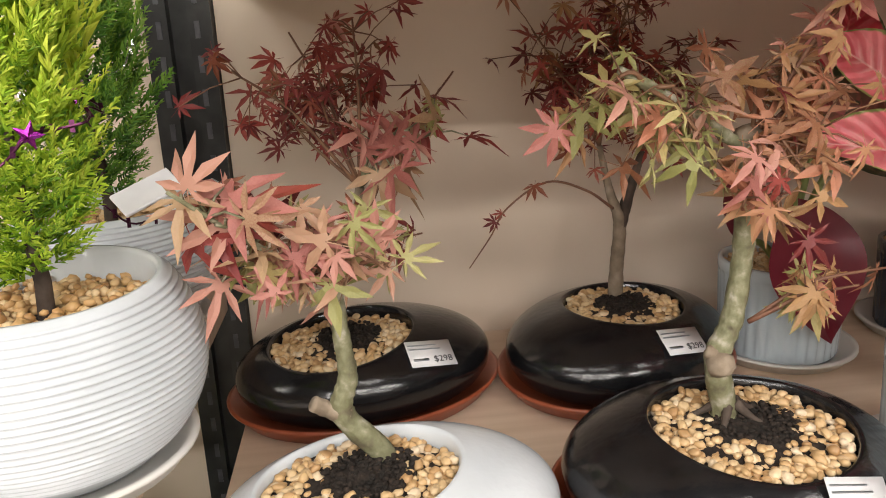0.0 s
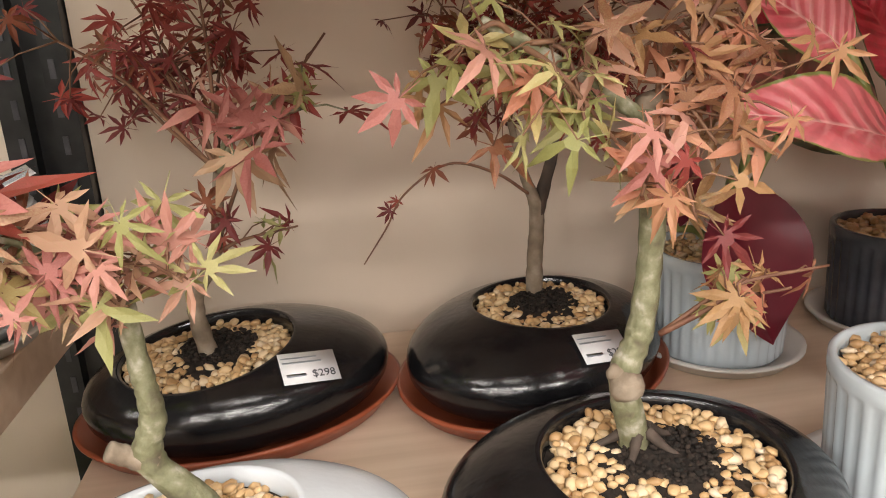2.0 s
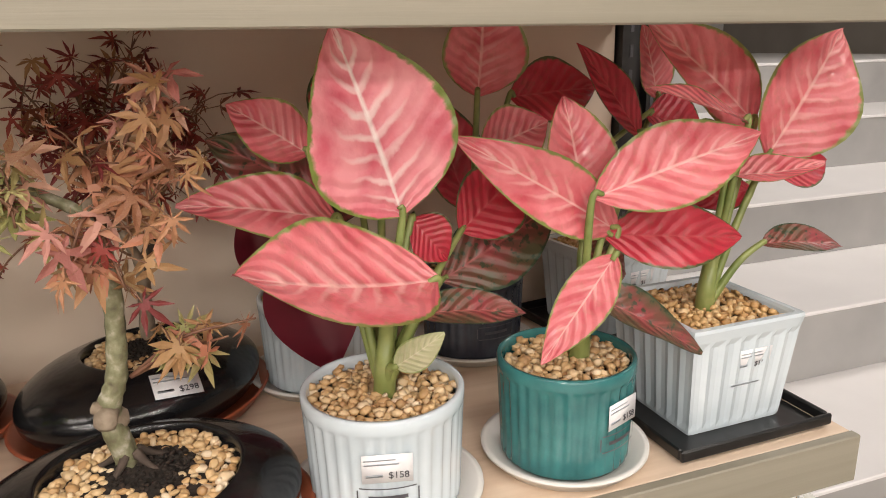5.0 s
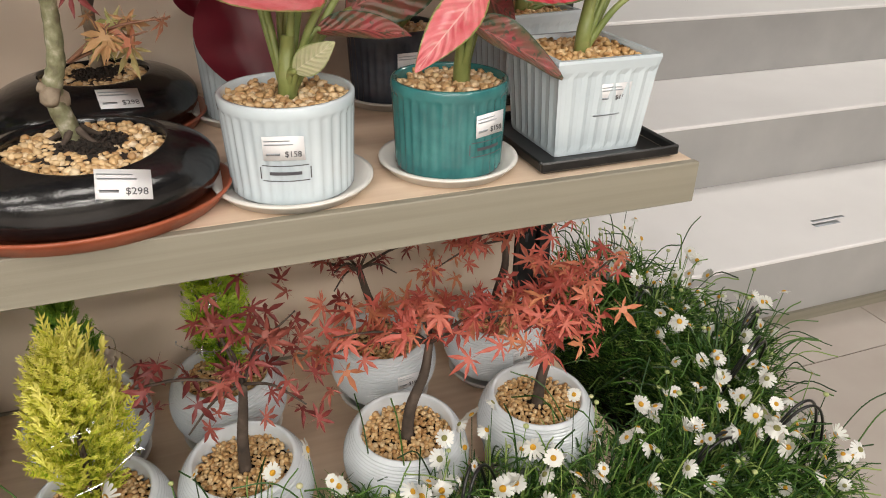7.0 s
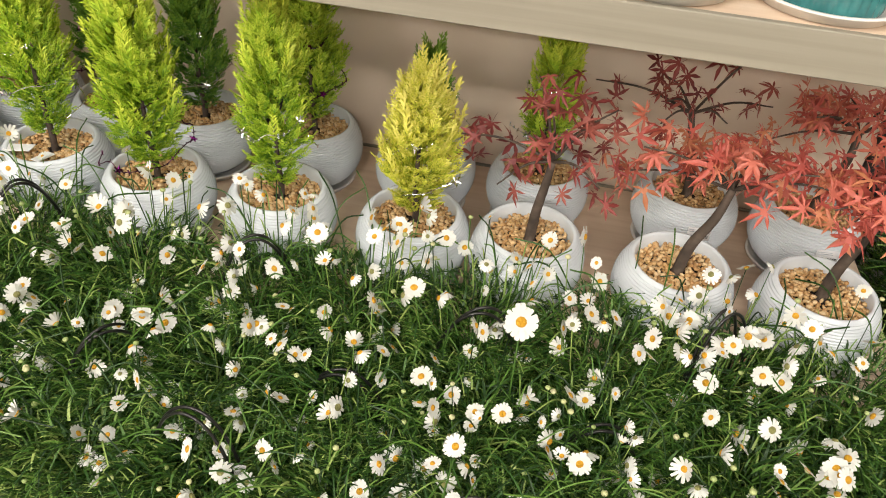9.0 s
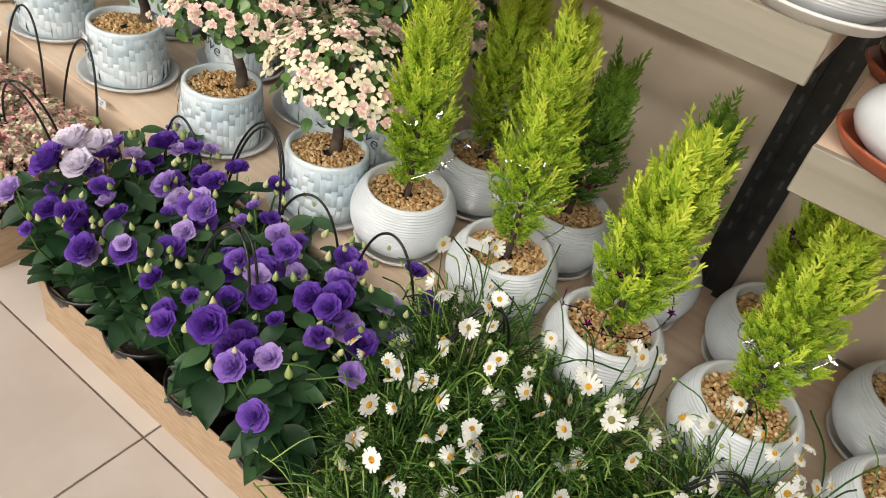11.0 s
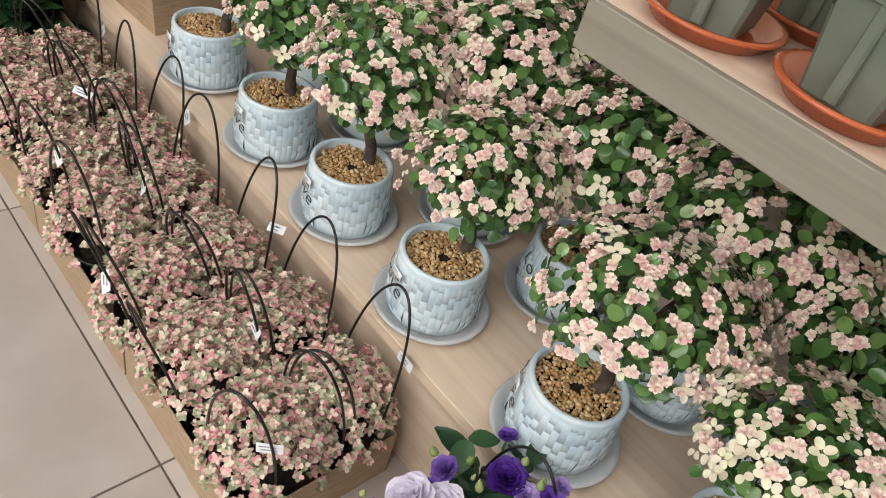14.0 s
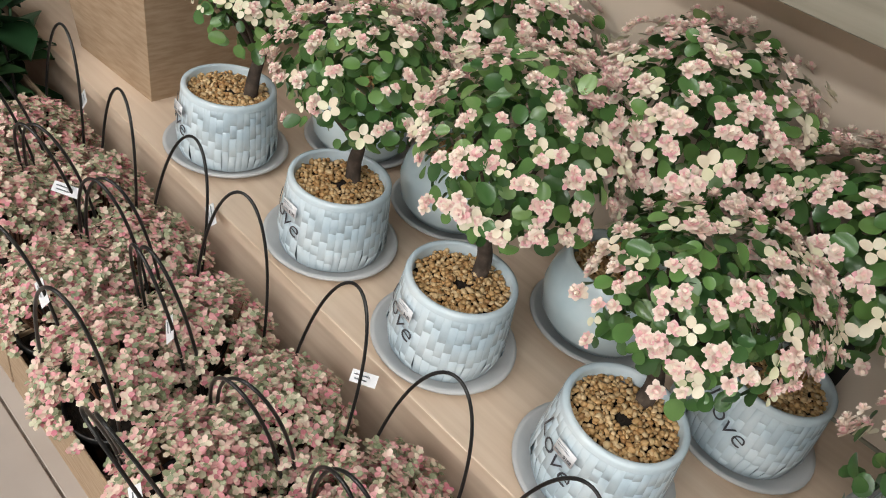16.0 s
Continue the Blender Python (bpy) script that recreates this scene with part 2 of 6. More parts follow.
BOXCARD = mat("brown_cardboard", [(0.3, (0.34, 0.23, 0.14)), (0.55, (0.42, 0.30, 0.195)), (0.8, (0.48, 0.355, 0.245))], noise_size=25, rough=0.75, bump=0.15, bump_size=60, stretch=(1, 1, 6))
BARK = mat("grey_brown_bark", [(0.25, (0.10, 0.075, 0.05)), (0.5, (0.22, 0.17, 0.12)), (0.75, (0.36, 0.30, 0.23))], noise_size=45, rough=0.85, bump=0.9, bump_size=110)
GREENBARK = mat("green_young_bark", [(0.3, (0.11, 0.09, 0.055)), (0.46, (0.17, 0.17, 0.09)), (0.56, (0.23, 0.225, 0.135)), (0.68, (0.42, 0.39, 0.31))], noise_size=75, rough=0.65, bump=0.9, bump_size=170)
DARKBARK = mat("dark_brown_bark", [(0.25, (0.03, 0.022, 0.016)), (0.5, (0.07, 0.05, 0.038)), (0.75, (0.14, 0.105, 0.08))], noise_size=45, rough=0.85, bump=0.8, bump_size=110)
TWIG = mat("red_brown_twig", [(0.3, (0.13, 0.05, 0.03)), (0.7, (0.24, 0.13, 0.07))], noise_size=40, rough=0.6, bump=0.2)
MAPLE_DARK = mat("dark_red_maple_leaf", [(0.0, (0.11, 0.016, 0.016)), (0.35, (0.21, 0.03, 0.028)), (0.65, (0.34, 0.06, 0.045)), (0.85, (0.22, 0.075, 0.035)), (1.0, (0.14, 0.10, 0.04))], rnd="object", noise_size=30, noise_mix=0.2, rough=0.5, translucent=0.2, bump=0.2)
MAPLE_PINK = mat("salmon_maple_leaf", [(0.0, (0.34, 0.09, 0.075)), (0.3, (0.48, 0.20, 0.17)), (0.55, (0.50, 0.26, 0.19)), (0.8, (0.44, 0.30, 0.17)), (1.0, (0.26, 0.07, 0.055))], rnd="object", noise_size=30, noise_mix=0.25, rough=0.5, translucent=0.25, bump=0.2)
MAPLE_ORANGE = mat("orange_maple_leaf", [(0.0, (0.46, 0.16, 0.09)), (0.3, (0.48, 0.22, 0.13)), (0.5, (0.42, 0.25, 0.11)), (0.75, (0.24, 0.085, 0.045)), (1.0, (0.36, 0.32, 0.15))], rnd="object", noise_size=30, noise_mix=0.25, rough=0.5, translucent=0.25, bump=0.2)
MAPLE_GREEN = mat("yellow_green_maple_leaf", [(0.0, (0.22, 0.22, 0.06)), (0.4, (0.33, 0.32, 0.12)), (0.7, (0.45, 0.40, 0.18)), (1.0, (0.42, 0.28, 0.10))], rnd="object", noise_size=25, noise_mix=0.3, rough=0.5, translucent=0.25, bump=0.2)
MAPLE_RED = mat("coral_red_maple_leaf", [(0.0, (0.28, 0.045, 0.035)), (0.35, (0.48, 0.10, 0.075)), (0.7, (0.60, 0.18, 0.12)), (1.0, (0.58, 0.26, 0.11))], rnd="island", noise_size=30, noise_mix=0.2, rough=0.5, translucent=0.25)
MAPLE_WINE = mat("wine_red_maple_leaf", [(0.0, (0.12, 0.02, 0.02)), (0.5, (0.26, 0.05, 0.045)), (1.0, (0.40, 0.12, 0.085))], rnd="island", noise_size=30, noise_mix=0.2, rough=0.5, translucent=0.25)
# Tips and tops paler as new growth; sunlit tops, shaded insides also in colour.
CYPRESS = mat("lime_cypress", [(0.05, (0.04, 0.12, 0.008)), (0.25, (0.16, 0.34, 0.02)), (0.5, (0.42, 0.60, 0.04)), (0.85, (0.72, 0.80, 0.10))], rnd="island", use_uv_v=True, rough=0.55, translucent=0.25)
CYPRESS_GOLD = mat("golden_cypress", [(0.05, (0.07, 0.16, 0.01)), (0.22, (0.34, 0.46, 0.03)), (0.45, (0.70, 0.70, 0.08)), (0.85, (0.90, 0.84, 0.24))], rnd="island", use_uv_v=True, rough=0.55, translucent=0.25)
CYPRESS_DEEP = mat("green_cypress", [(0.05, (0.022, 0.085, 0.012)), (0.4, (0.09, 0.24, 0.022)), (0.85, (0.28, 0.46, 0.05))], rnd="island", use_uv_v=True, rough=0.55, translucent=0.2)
GRASS = mat("daisy_foliage", [(0.0, (0.008, 0.03, 0.005)), (0.4, (0.03, 0.095, 0.013)), (0.78, (0.11, 0.23, 0.035)), (1.0, (0.36, 0.46, 0.13))], rnd="island", rough=0.5, translucent=0.25)
PETAL = mat("white_petal", [(0.0, (0.62, 0.63, 0.58)), (1.0, (0.80, 0.80, 0.77))], rnd="object", rough=0.6, translucent=0.2)
DISC = mat("yellow_disc", [(0.3, (0.62, 0.28, 0.01)), (0.7, (0.74, 0.42, 0.03))], noise_size=400, rough=0.7, bump=0.8, bump_size=900)
DISC_OLD = mat("olive_disc", [(0.3, (0.20, 0.20, 0.06)), (0.7, (0.34, 0.33, 0.12))], noise_size=400, rough=0.7, bump=0.8, bump_size=900)
BUD = mat("green_bud", [(0.0, (0.22, 0.30, 0.09)), (0.6, (0.38, 0.42, 0.18)), (1.0, (0.50, 0.48, 0.28))], rnd="object", rough=0.5)
LIS = mat("violet_petal", [(0.0, (0.07, 0.016, 0.24)), (0.4, (0.13, 0.045, 0.38)), (0.62, (0.22, 0.10, 0.50)), (0.8, (0.44, 0.30, 0.66)), (1.0, (0.60, 0.48, 0.74))], rnd="object", noise_size=40, noise_mix=0.12, rough=0.55, translucent=0.25, bump=0.1)
LIS_WHITE = mat("white_violet_petal", [(0.3, (0.34, 0.20, 0.56)), (0.42, (0.74, 0.69, 0.80)), (0.8, (0.82, 0.78, 0.84))], noise_size=45, rough=0.55, translucent=0.25)
LISLEAF = mat("lisianthus_leaf", [(0.0, (0.008, 0.03, 0.013)), (0.5, (0.022, 0.065, 0.024)), (1.0, (0.07, 0.15, 0.055))], rnd="island", noise_size=30, noise_mix=0.3, rough=0.45, translucent=0.1)
PINKLEAF = mat("variegated_pink_leaf", [(0.0, (0.48, 0.08, 0.16)), (0.15, (0.74, 0.34, 0.36)), (0.36, (0.80, 0.57, 0.48)), (0.56, (0.74, 0.66, 0.50)), (0.72, (0.40, 0.42, 0.26)), (1.0, (0.14, 0.18, 0.09))], rnd="island", noise_size=200, noise_mix=0.12, rough=0.45, translucent=0.1)
JADE = mat("jade_leaf", [(0.0, (0.02, 0.065, 0.02)), (0.45, (0.08, 0.175, 0.046)), (0.8, (0.13, 0.25, 0.065)), (1.0, (0.26, 0.37, 0.13))], rnd="island", noise_size=60, noise_mix=0.2, rough=0.28, coat=0.2, translucent=0.08)
JADEPINK = mat("pink_rosette", [(0.0, (0.78, 0.36, 0.44)), (0.15, (0.88, 0.58, 0.57)), (0.4, (0.91, 0.75, 0.67)), (1.0, (0.92, 0.86, 0.73))], rnd="island", noise_size=150, noise_mix=0.12, rough=0.45, translucent=0.15)
JADECREAM = mat("cream_leaf", [(0.0, (0.78, 0.66, 0.50)), (0.5, (0.82, 0.76, 0.60)), (1.0, (0.74, 0.74, 0.48))], rnd="island", noise_size=150, noise_mix=0.12, rough=0.4, translucent=0.15)
TINSEL = mat("silver_tinsel", [(0.3, (0.75, 0.77, 0.80)), (0.7, (0.85, 0.86, 0.88))], noise_size=80, rough=0.18, metal=1.0)
TINSEL_P = mat("purple_tinsel", [(0.3, (0.20, 0.02, 0.20)), (0.7, (0.36, 0.05, 0.34))], noise_size=80, rough=0.2, metal=1.0)
TINSEL_D = mat("dark_plum_tinsel", [(0.3, (0.045, 0.01, 0.03)), (0.7, (0.09, 0.02, 0.06))], noise_size=80, rough=0.3, metal=0.8)
STALK = mat("pale_green_stalk", [(0.3, (0.12, 0.17, 0.04)), (0.6, (0.24, 0.28, 0.09)), (0.8, (0.40, 0.34, 0.18))], noise_size=25, rough=0.4, bump=0.2)
MAROON = mat("maroon_leaf_back", [(0.3, (0.13, 0.008, 0.02)), (0.7, (0.20, 0.015, 0.032))], noise_size=12, rough=0.35, translucent=0.12, bump=0.1)
LIGHTPANEL = mat("lamp_diffuser", [(0.5, (0.85, 0.85, 0.85))], rough=0.5)
_em = LIGHTPANEL.node_tree.nodes["Principled BSDF"]
_em.inputs["Emission Color"].default_value, _em.inputs["Emission Strength"].default_value = (1, 0.96, 0.9, 1), 4.0


def aglaonema_mat(name, core, mid, vein, edge, speck):
    """A leaf with a pale midrib and side veins, a blotched red field and a thin green rim; u runs across, v along."""
    m = bpy.data.materials.new(name)
    m.use_nodes = True
    nt = m.node_tree
    N, L = nt.nodes, nt.links
    bsdf = N["Principled BSDF"]
    bsdf.inputs["Roughness"].default_value = 0.36
    bsdf.inputs["Coat Weight"].default_value = 0.15
    tex = N.new("ShaderNodeTexCoord")
    sep = N.new("ShaderNodeSeparateXYZ")
    L.new(tex.outputs["UV"], sep.inputs[0])

    def math_node(op, a, b=None):
        n = N.new("ShaderNodeMath")
        n.operation = op
        for i, s in enumerate((a, b)):
            if s is None:
                continue
            if isinstance(s, (int, float)):
                n.inputs[i].default_value = s
            else:
                L.new(s, n.inputs[i])
        return n.outputs[0]

    def ramp(fac, stops):
        n = N.new("ShaderNodeValToRGB")
        while len(n.color_ramp.elements) < len(stops):
            n.color_ramp.elements.new(0.5)
        for e, (p, c) in zip(n.color_ramp.elements, stops):
            e.position, e.color = p, (*c, 1)
        L.new(fac, n.inputs[0])
        return n.outputs[0]

    def mix(fac, a, b):
        n = N.new("ShaderNodeMix")
        n.data_type = "RGBA"
        L.new(fac, n.inputs[0])
        for i, s in ((6, a), (7, b)):
            if isinstance(s, tuple):
                n.inputs[i].default_value = (*s, 1)
            else:
                L.new(s, n.inputs[i])
        return n.outputs[2]

    au = math_node("ABSOLUTE", sep.outputs[0])
    nz = N.new("ShaderNodeTexNoise")
    nz.inputs["Scale"].default_value = 22
    nz.inputs["Detail"].default_value = 5
    L.new(tex.outputs["Object"], nz.inputs["Vector"])
    nz2 = N.new("ShaderNodeTexNoise")
    nz2.inputs["Scale"].default_value = 110
    nz2.inputs["Detail"].default_value = 3
    L.new(tex.outputs["Object"], nz2.inputs["Vector"])
    field = ramp(nz.outputs[0], [(0.35, core), (0.6, mid)])
    side = math_node("SINE", math_node("ADD", math_node("MULTIPLY", math_node("SUBTRACT", sep.outputs[1], math_node("MULTIPLY", au, 0.28)), 52.0), math_node("MULTIPLY", nz.outputs[0], 9.0)))
    veins = ramp(math_node("MULTIPLY", math_node("ADD", math_node("MULTIPLY", side, 0.5), 0.5), math_node("SUBTRACT", 1.15, au)), [(0.55, (0, 0, 0)), (0.95, (1, 1, 1))])
    col = mix(math_node("MULTIPLY", veins, math_node("ADD", math_node("MULTIPLY", nz.outputs[0], 1.5), -0.22)), field, vein)
    rib = ramp(au, [(0.015, (0.8, 0.8, 0.8)), (0.05, (0, 0, 0))])
    col = mix(rib, col, vein)
    blot = ramp(nz2.outputs[0], [(0.56, (0, 0, 0)), (0.64, (1, 1, 1))])
    col = mix(math_node("MULTIPLY", blot, speck), col, edge)
    rim = ramp(math_node("ADD", au, math_node("MULTIPLY", math_node("SUBTRACT", nz2.outputs[0], 0.5), 0.18)), [(0.90, (0, 0, 0)), (0.95, (1, 1, 1))])
    col = mix(rim, col, edge)
    L.new(col, bsdf.inputs["Base Color"])
    b = N.new("ShaderNodeBump")
    b.inputs["Strength"].default_value = 0.35
    b.inputs["Distance"].default_value = 0.003
    L.new(side, b.inputs["Height"])
    L.new(b.outputs[0], bsdf.inputs["Normal"])
    tr = N.new("ShaderNodeBsdfTranslucent")
    L.new(col, tr.inputs[0])
    ms = N.new("ShaderNodeMixShader")
    ms.inputs[0].default_value = 0.2
    L.new(bsdf.outputs[0], ms.inputs[1])
    L.new(tr.outputs[0], ms.inputs[2])
    L.new(ms.outputs[0], N["Material Output"].inputs[0])
    return m


AG_WHITE = aglaonema_mat("pale_pink_veined_leaf", (0.66, 0.12, 0.17), (0.84, 0.34, 0.37), (0.95, 0.84, 0.80), (0.18, 0.24, 0.05), 0.0)
AG_PINK = aglaonema_mat("pink_veined_leaf", (0.58, 0.085, 0.11), (0.74, 0.22, 0.24), (0.82, 0.46, 0.43), (0.20, 0.24, 0.06), 0.1)
AG_RED = aglaonema_mat("red_leaf", (0.40, 0.012, 0.032), (0.54, 0.04, 0.065), (0.52, 0.08, 0.09), (0.07, 0.10, 0.03), 0.15)
AG_PALE = aglaonema_mat("pale_green_young_leaf", (0.42, 0.46, 0.24), (0.55, 0.52, 0.34), (0.66, 0.62, 0.44), (0.30, 0.36, 0.14), 0.2)
AG_GREEN = aglaonema_mat("green_red_mottled_leaf", (0.30, 0.05, 0.06), (0.09, 0.09, 0.045), (0.45, 0.13, 0.12), (0.03, 0.06, 0.03), 0.9)

# ---------- the setting ----------
SHELF_F = -0.55


def structure(name, geo, mats, label="", smooth=False):
    ob = part(name, geo, mats, None, label, smooth)
    tagged(ob, kind="structure")
    return ob


# Unseen room shell; ceiling and beige walls added dark to cut bounced light.
structure("ceiling", box(Geo(), -3.2, 8.2, -7.2, 5.2, CEILING, CEILING + 0.1), UNSEEN_CEILING, "unseen plain dark grey ceiling that cuts bounced light")
structure("wall_south", box(Geo(), -3.2, 8.2, -7.3, -7.2, -0.02, CEILING), UNSEEN_WALL, "unseen plain beige wall closing the aisle, cuts bounced light")
structure("wall_west", box(Geo(), -3.3, -3.2, -7.3, 5.3, -0.02, CEILING), UNSEEN_WALL, "unseen plain beige end wall that cuts bounced light")
structure("wall_east", box(Geo(), 8.2, 8.3, -7.3, 5.3, -0.02, CEILING), UNSEEN_WALL, "unseen plain beige end wall that cuts bounced light")
structure("wall_north", box(Geo(), -3.2, 8.2, 5.2, 5.3, -0.02, CEILING), PAINT, "plain white wall beyond the steps")
floor = structure("floor", box(Geo(), -3.2, 8.2, -7.2, 5.2, -0.08, -0.004), GROUT, "beige porcelain floor tiles with thin dark joints")

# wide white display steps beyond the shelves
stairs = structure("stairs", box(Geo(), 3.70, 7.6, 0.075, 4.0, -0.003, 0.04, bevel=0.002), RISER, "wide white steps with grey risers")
for i in range(5):
    y0, z1 = 0.07 + 0.485 * i, 0.237 * (i + 1)
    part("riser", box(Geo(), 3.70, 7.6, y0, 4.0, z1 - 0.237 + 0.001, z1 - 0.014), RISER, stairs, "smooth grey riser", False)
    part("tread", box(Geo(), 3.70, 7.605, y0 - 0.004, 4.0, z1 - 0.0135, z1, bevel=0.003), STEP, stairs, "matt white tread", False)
part("skirting", box(Geo(), 3.70, 7.6, 0.058, 0.0695, -0.003, 0.035), FASCIA, stairs, "beige skirting strip", False)


def lamp_panel(x, y):
    ob = thing("unseen_ceiling_light", "assumed flush white rectangular ceiling light panel, out of view", "lamp", "ceiling lights", pose(x, y, CEILING))
    g = Geo()
    for a, b, c, d in ((-0.64, 0.64, -0.29, -0.265), (-0.64, 0.64, 0.265, 0.29), (-0.64, -0.615, -0.265, 0.265), (0.615, 0.64, -0.265, 0.265)):
        box(g, a, b, c, d, -0.05, -0.001)
    part("frame", g, PAINT, ob, "white metal frame", False)
    part("diffuser", box(Geo(), -0.614, 0.614, -0.264, 0.264, -0.035, -0.025), LIGHTPANEL, ob, "glowing diffuser", False)


for lx, ly in LAMP_SPOTS:
    lamp_panel(lx, ly)


def wood_shelf(name, x0, x1, ztop, h=0.058, front=SHELF_F, label="light wood display shelf with a greyish front edge"):
    ob = thing(name, label, "shelf", "display shelves", pose((x0 + x1) / 2, 0, ztop))
    w = (x1 - x0) / 2
    part("board", box(Geo(), -w, w, front + 0.014, -0.012, -h + 0.012, 0.0, bevel=0.0015), WOOD, ob, "light wood grain board", False)
    part("front_edge", box(Geo(), -w - 0.001, w + 0.001, front, front + 0.0135, -h, 0.0012, bevel=0.0015), FASCIA, ob, "greyish oak front edge", False)
    return ob


SH_A, SH_B, BENCH = 0.877, 0.99, 0.292
wood_shelf("display_shelf", 2.302, 3.508, SH_A)
wood_shelf("display_shelf", 1.056, 2.262, SH_B)
wood_shelf("display_shelf", -0.30, 1.030, 0.94, 0.07, -0.20)
wood_shelf("display_shelf", 2.325, 3.508, 1.40, 0.07)


def bench(x0, x1):
    ob = thing("display_bench", "low light wood bench along the back panel", "bench", "benches", pose((x0 + x1) / 2, 0, 0))
    w = (x1 - x0) / 2
    part("top", box(Geo(), -w, w, -0.556, -0.012, BENCH - 0.028, BENCH, bevel=0.0015), WOOD, ob, "light wood top with a faint joint", False)
    part("plinth", box(Geo(), -w, w, -0.535, -0.02, -0.003, BENCH - 0.0285), WOOD, ob, "plain wood plinth", False)


bench(-1.9, 3.53)
for i, (bx0, bx1) in enumerate(((-1.9, -0.30), (-0.235, 0.985), (1.05, 2.205), (2.286, 3.51))):
    structure("wall_panel_%d" % (i + 1), box(Geo(), bx0, bx1, -0.011, 0.02, 0.0, 2.2), PANEL, "satin beige back panel of the shelving")
    if i:
        # Thin grey-brown strip stands in for the shade in the panel's foot joint.
        structure("trim_%d" % i, box(Geo(), bx0 + 0.002, bx1 - 0.002, -0.0165, -0.0115, BENCH + 0.0005, BENCH + 0.006), FASCIA, "thin darker strip that stands for shade in the joint at the foot of the panel")


def upright(x):
    ob = thing("shelf_upright", "black slotted steel upright between the panels", "upright", "uprights", pose(x, 0, 0))
    g = Geo()
    box(g, -0.039, -0.012, -0.03, 0.02, 0.0, 2.2)
    box(g, 0.012, 0.039, -0.03, 0.02, 0.0, 2.2)
    box(g, -0.012, 0.012, -0.01, 0.02, 0.0, 2.2)
    part("channel", g, POST, ob, "", False)
    s = Geo()
    for k in range(40):
        for sx in (-0.022, 0.022):
            box(s, sx - 0.003, sx + 0.003, -0.0312, -0.0301, 0.45 + k * 0.04, 0.47 + k * 0.04)
    tagged(part("perforation", s, INK, ob, "dark punched slots", False), kind="stuff")


for ux in (-0.268, 1.017, 2.2455, 3.552):
    upright(ux)

# ---------- pots ----------
R = random.Random(11)
ICO1, ICO2 = ico(1), ico(2)


def gravel_mesh(name, material, rx, ry, z, size, count, seed, detail=ICO1, hole=0.0, hole_at=(0, 0)):
    """A layer of separate pebbles that fills an oval."""
    r = random.Random(seed)
    g = Geo()
    v0, f0 = detail
    step = size * 1.45
    pts = []
    for layer in (0, 1):
        n = int(max(rx, ry) / step) + 2
        for i in range(-n, n + 1):
            for j in range(-n, n + 1):
                x, y = (i + 0.5 * (j % 2)) * step + r.uniform(-0.3, 0.3) * step, j * step * 0.87 + r.uniform(-0.3, 0.3) * step
                if (x / rx) ** 2 + (y / ry) ** 2 > 1:
                    continue
                if hole and math.hypot((x - hole_at[0]), (y - hole_at[1])) < hole * r.uniform(0.8, 1.15):
                    continue
                if layer == 1 and r.random() < 0.45:
                    continue
                pts.append((x, y, z + layer * size * 0.75 + r.uniform(-0.25, 0.25) * size))
    for p in pts:
        sc = size * r.uniform(0.7, 1.25)
        v = v0 * (1 + 0.16 * np.array([[r.uniform(-1, 1)] for _ in range(len(v0))]))
        m = Matrix.LocRotScale(p, Euler((r.uniform(-0.5, 0.5), r.uniform(-0.5, 0.5), r.uniform(0, 6.3))), (sc * r.uniform(0.8, 1.15), sc * r.uniform(0.6, 0.9), sc * r.uniform(0.45, 0.7)))
        g.placed(v, f0, m)
    return g.mesh(name, material)


def ball_mesh():
    g = Geo()
    prof = []
    for i in range(144):
        a = -1.02 + 1.64 * i / 143
        rib = 0.0014 * math.sin(i * 2 * math.pi / 5.0) if a > -0.7 else 0
        prof.append((0.102 * math.cos(a) + rib, 0.092 + 0.092 * math.sin(a) - 0.0135))
    top_r, top_z = prof[-1]
    prof += [(top_r - 0.002, top_z + 0.003), (top_r - 0.006, top_z + 0.003), (top_r - 0.008, top_z), (top_r - 0.009, top_z - 0.018), (top_r - 0.012, top_z - 0.05)]
    lathe(g, prof, 56)
    v = g.v[0]
    w = np.clip((v[:, 2] - 0.07) / 0.07, 0, 1)
    v[:, 2] += w * (0.05 * v[:, 1])
    return g.mesh("ball_body", GLAZE_W), top_r - 0.009, top_z


BALL, BALL_R, BALL_Z = ball_mesh()
DISH_W = lathe(Geo(), [(0.06, 0), (0.078, 0.001), (0.086, 0.012), (0.089, 0.013), (0.089, 0.0155), (0.083, 0.0155), (0.075, 0.004), (0.001, 0.003)], 44).mesh("saucer", SAUCER_W)
DISH_G = lathe(Geo(), [(0.08, 0), (0.088, 0.001), (0.098, 0.011), (0.102, 0.012), (0.102, 0.015), (0.095, 0.015), (0.085, 0.0045), (0.001, 0.004)], 44).mesh("saucer", SAUCER_G)
GRAVELS = [gravel_mesh("gravel", GRAVEL, BALL_R, BALL_R, BALL_Z - 0.02, 0.0062, 0, 30 + k, ICO1, 0.016 if k % 2 else 0.0) for k in range(3)]
TAN = [gravel_mesh("gravel", GRAVEL_TAN, BALL_R, BALL_R, BALL_Z - 0.02, 0.0056, 0, 40 + k, ICO1, 0.014) for k in range(3)]
EARTH = lathe(Geo(), [(BALL_R + 0.001, BALL_Z - 0.032), (BALL_R * 0.5, BALL_Z - 0.026), (0.001, BALL_Z - 0.022)], 28).mesh("soil", SOIL)


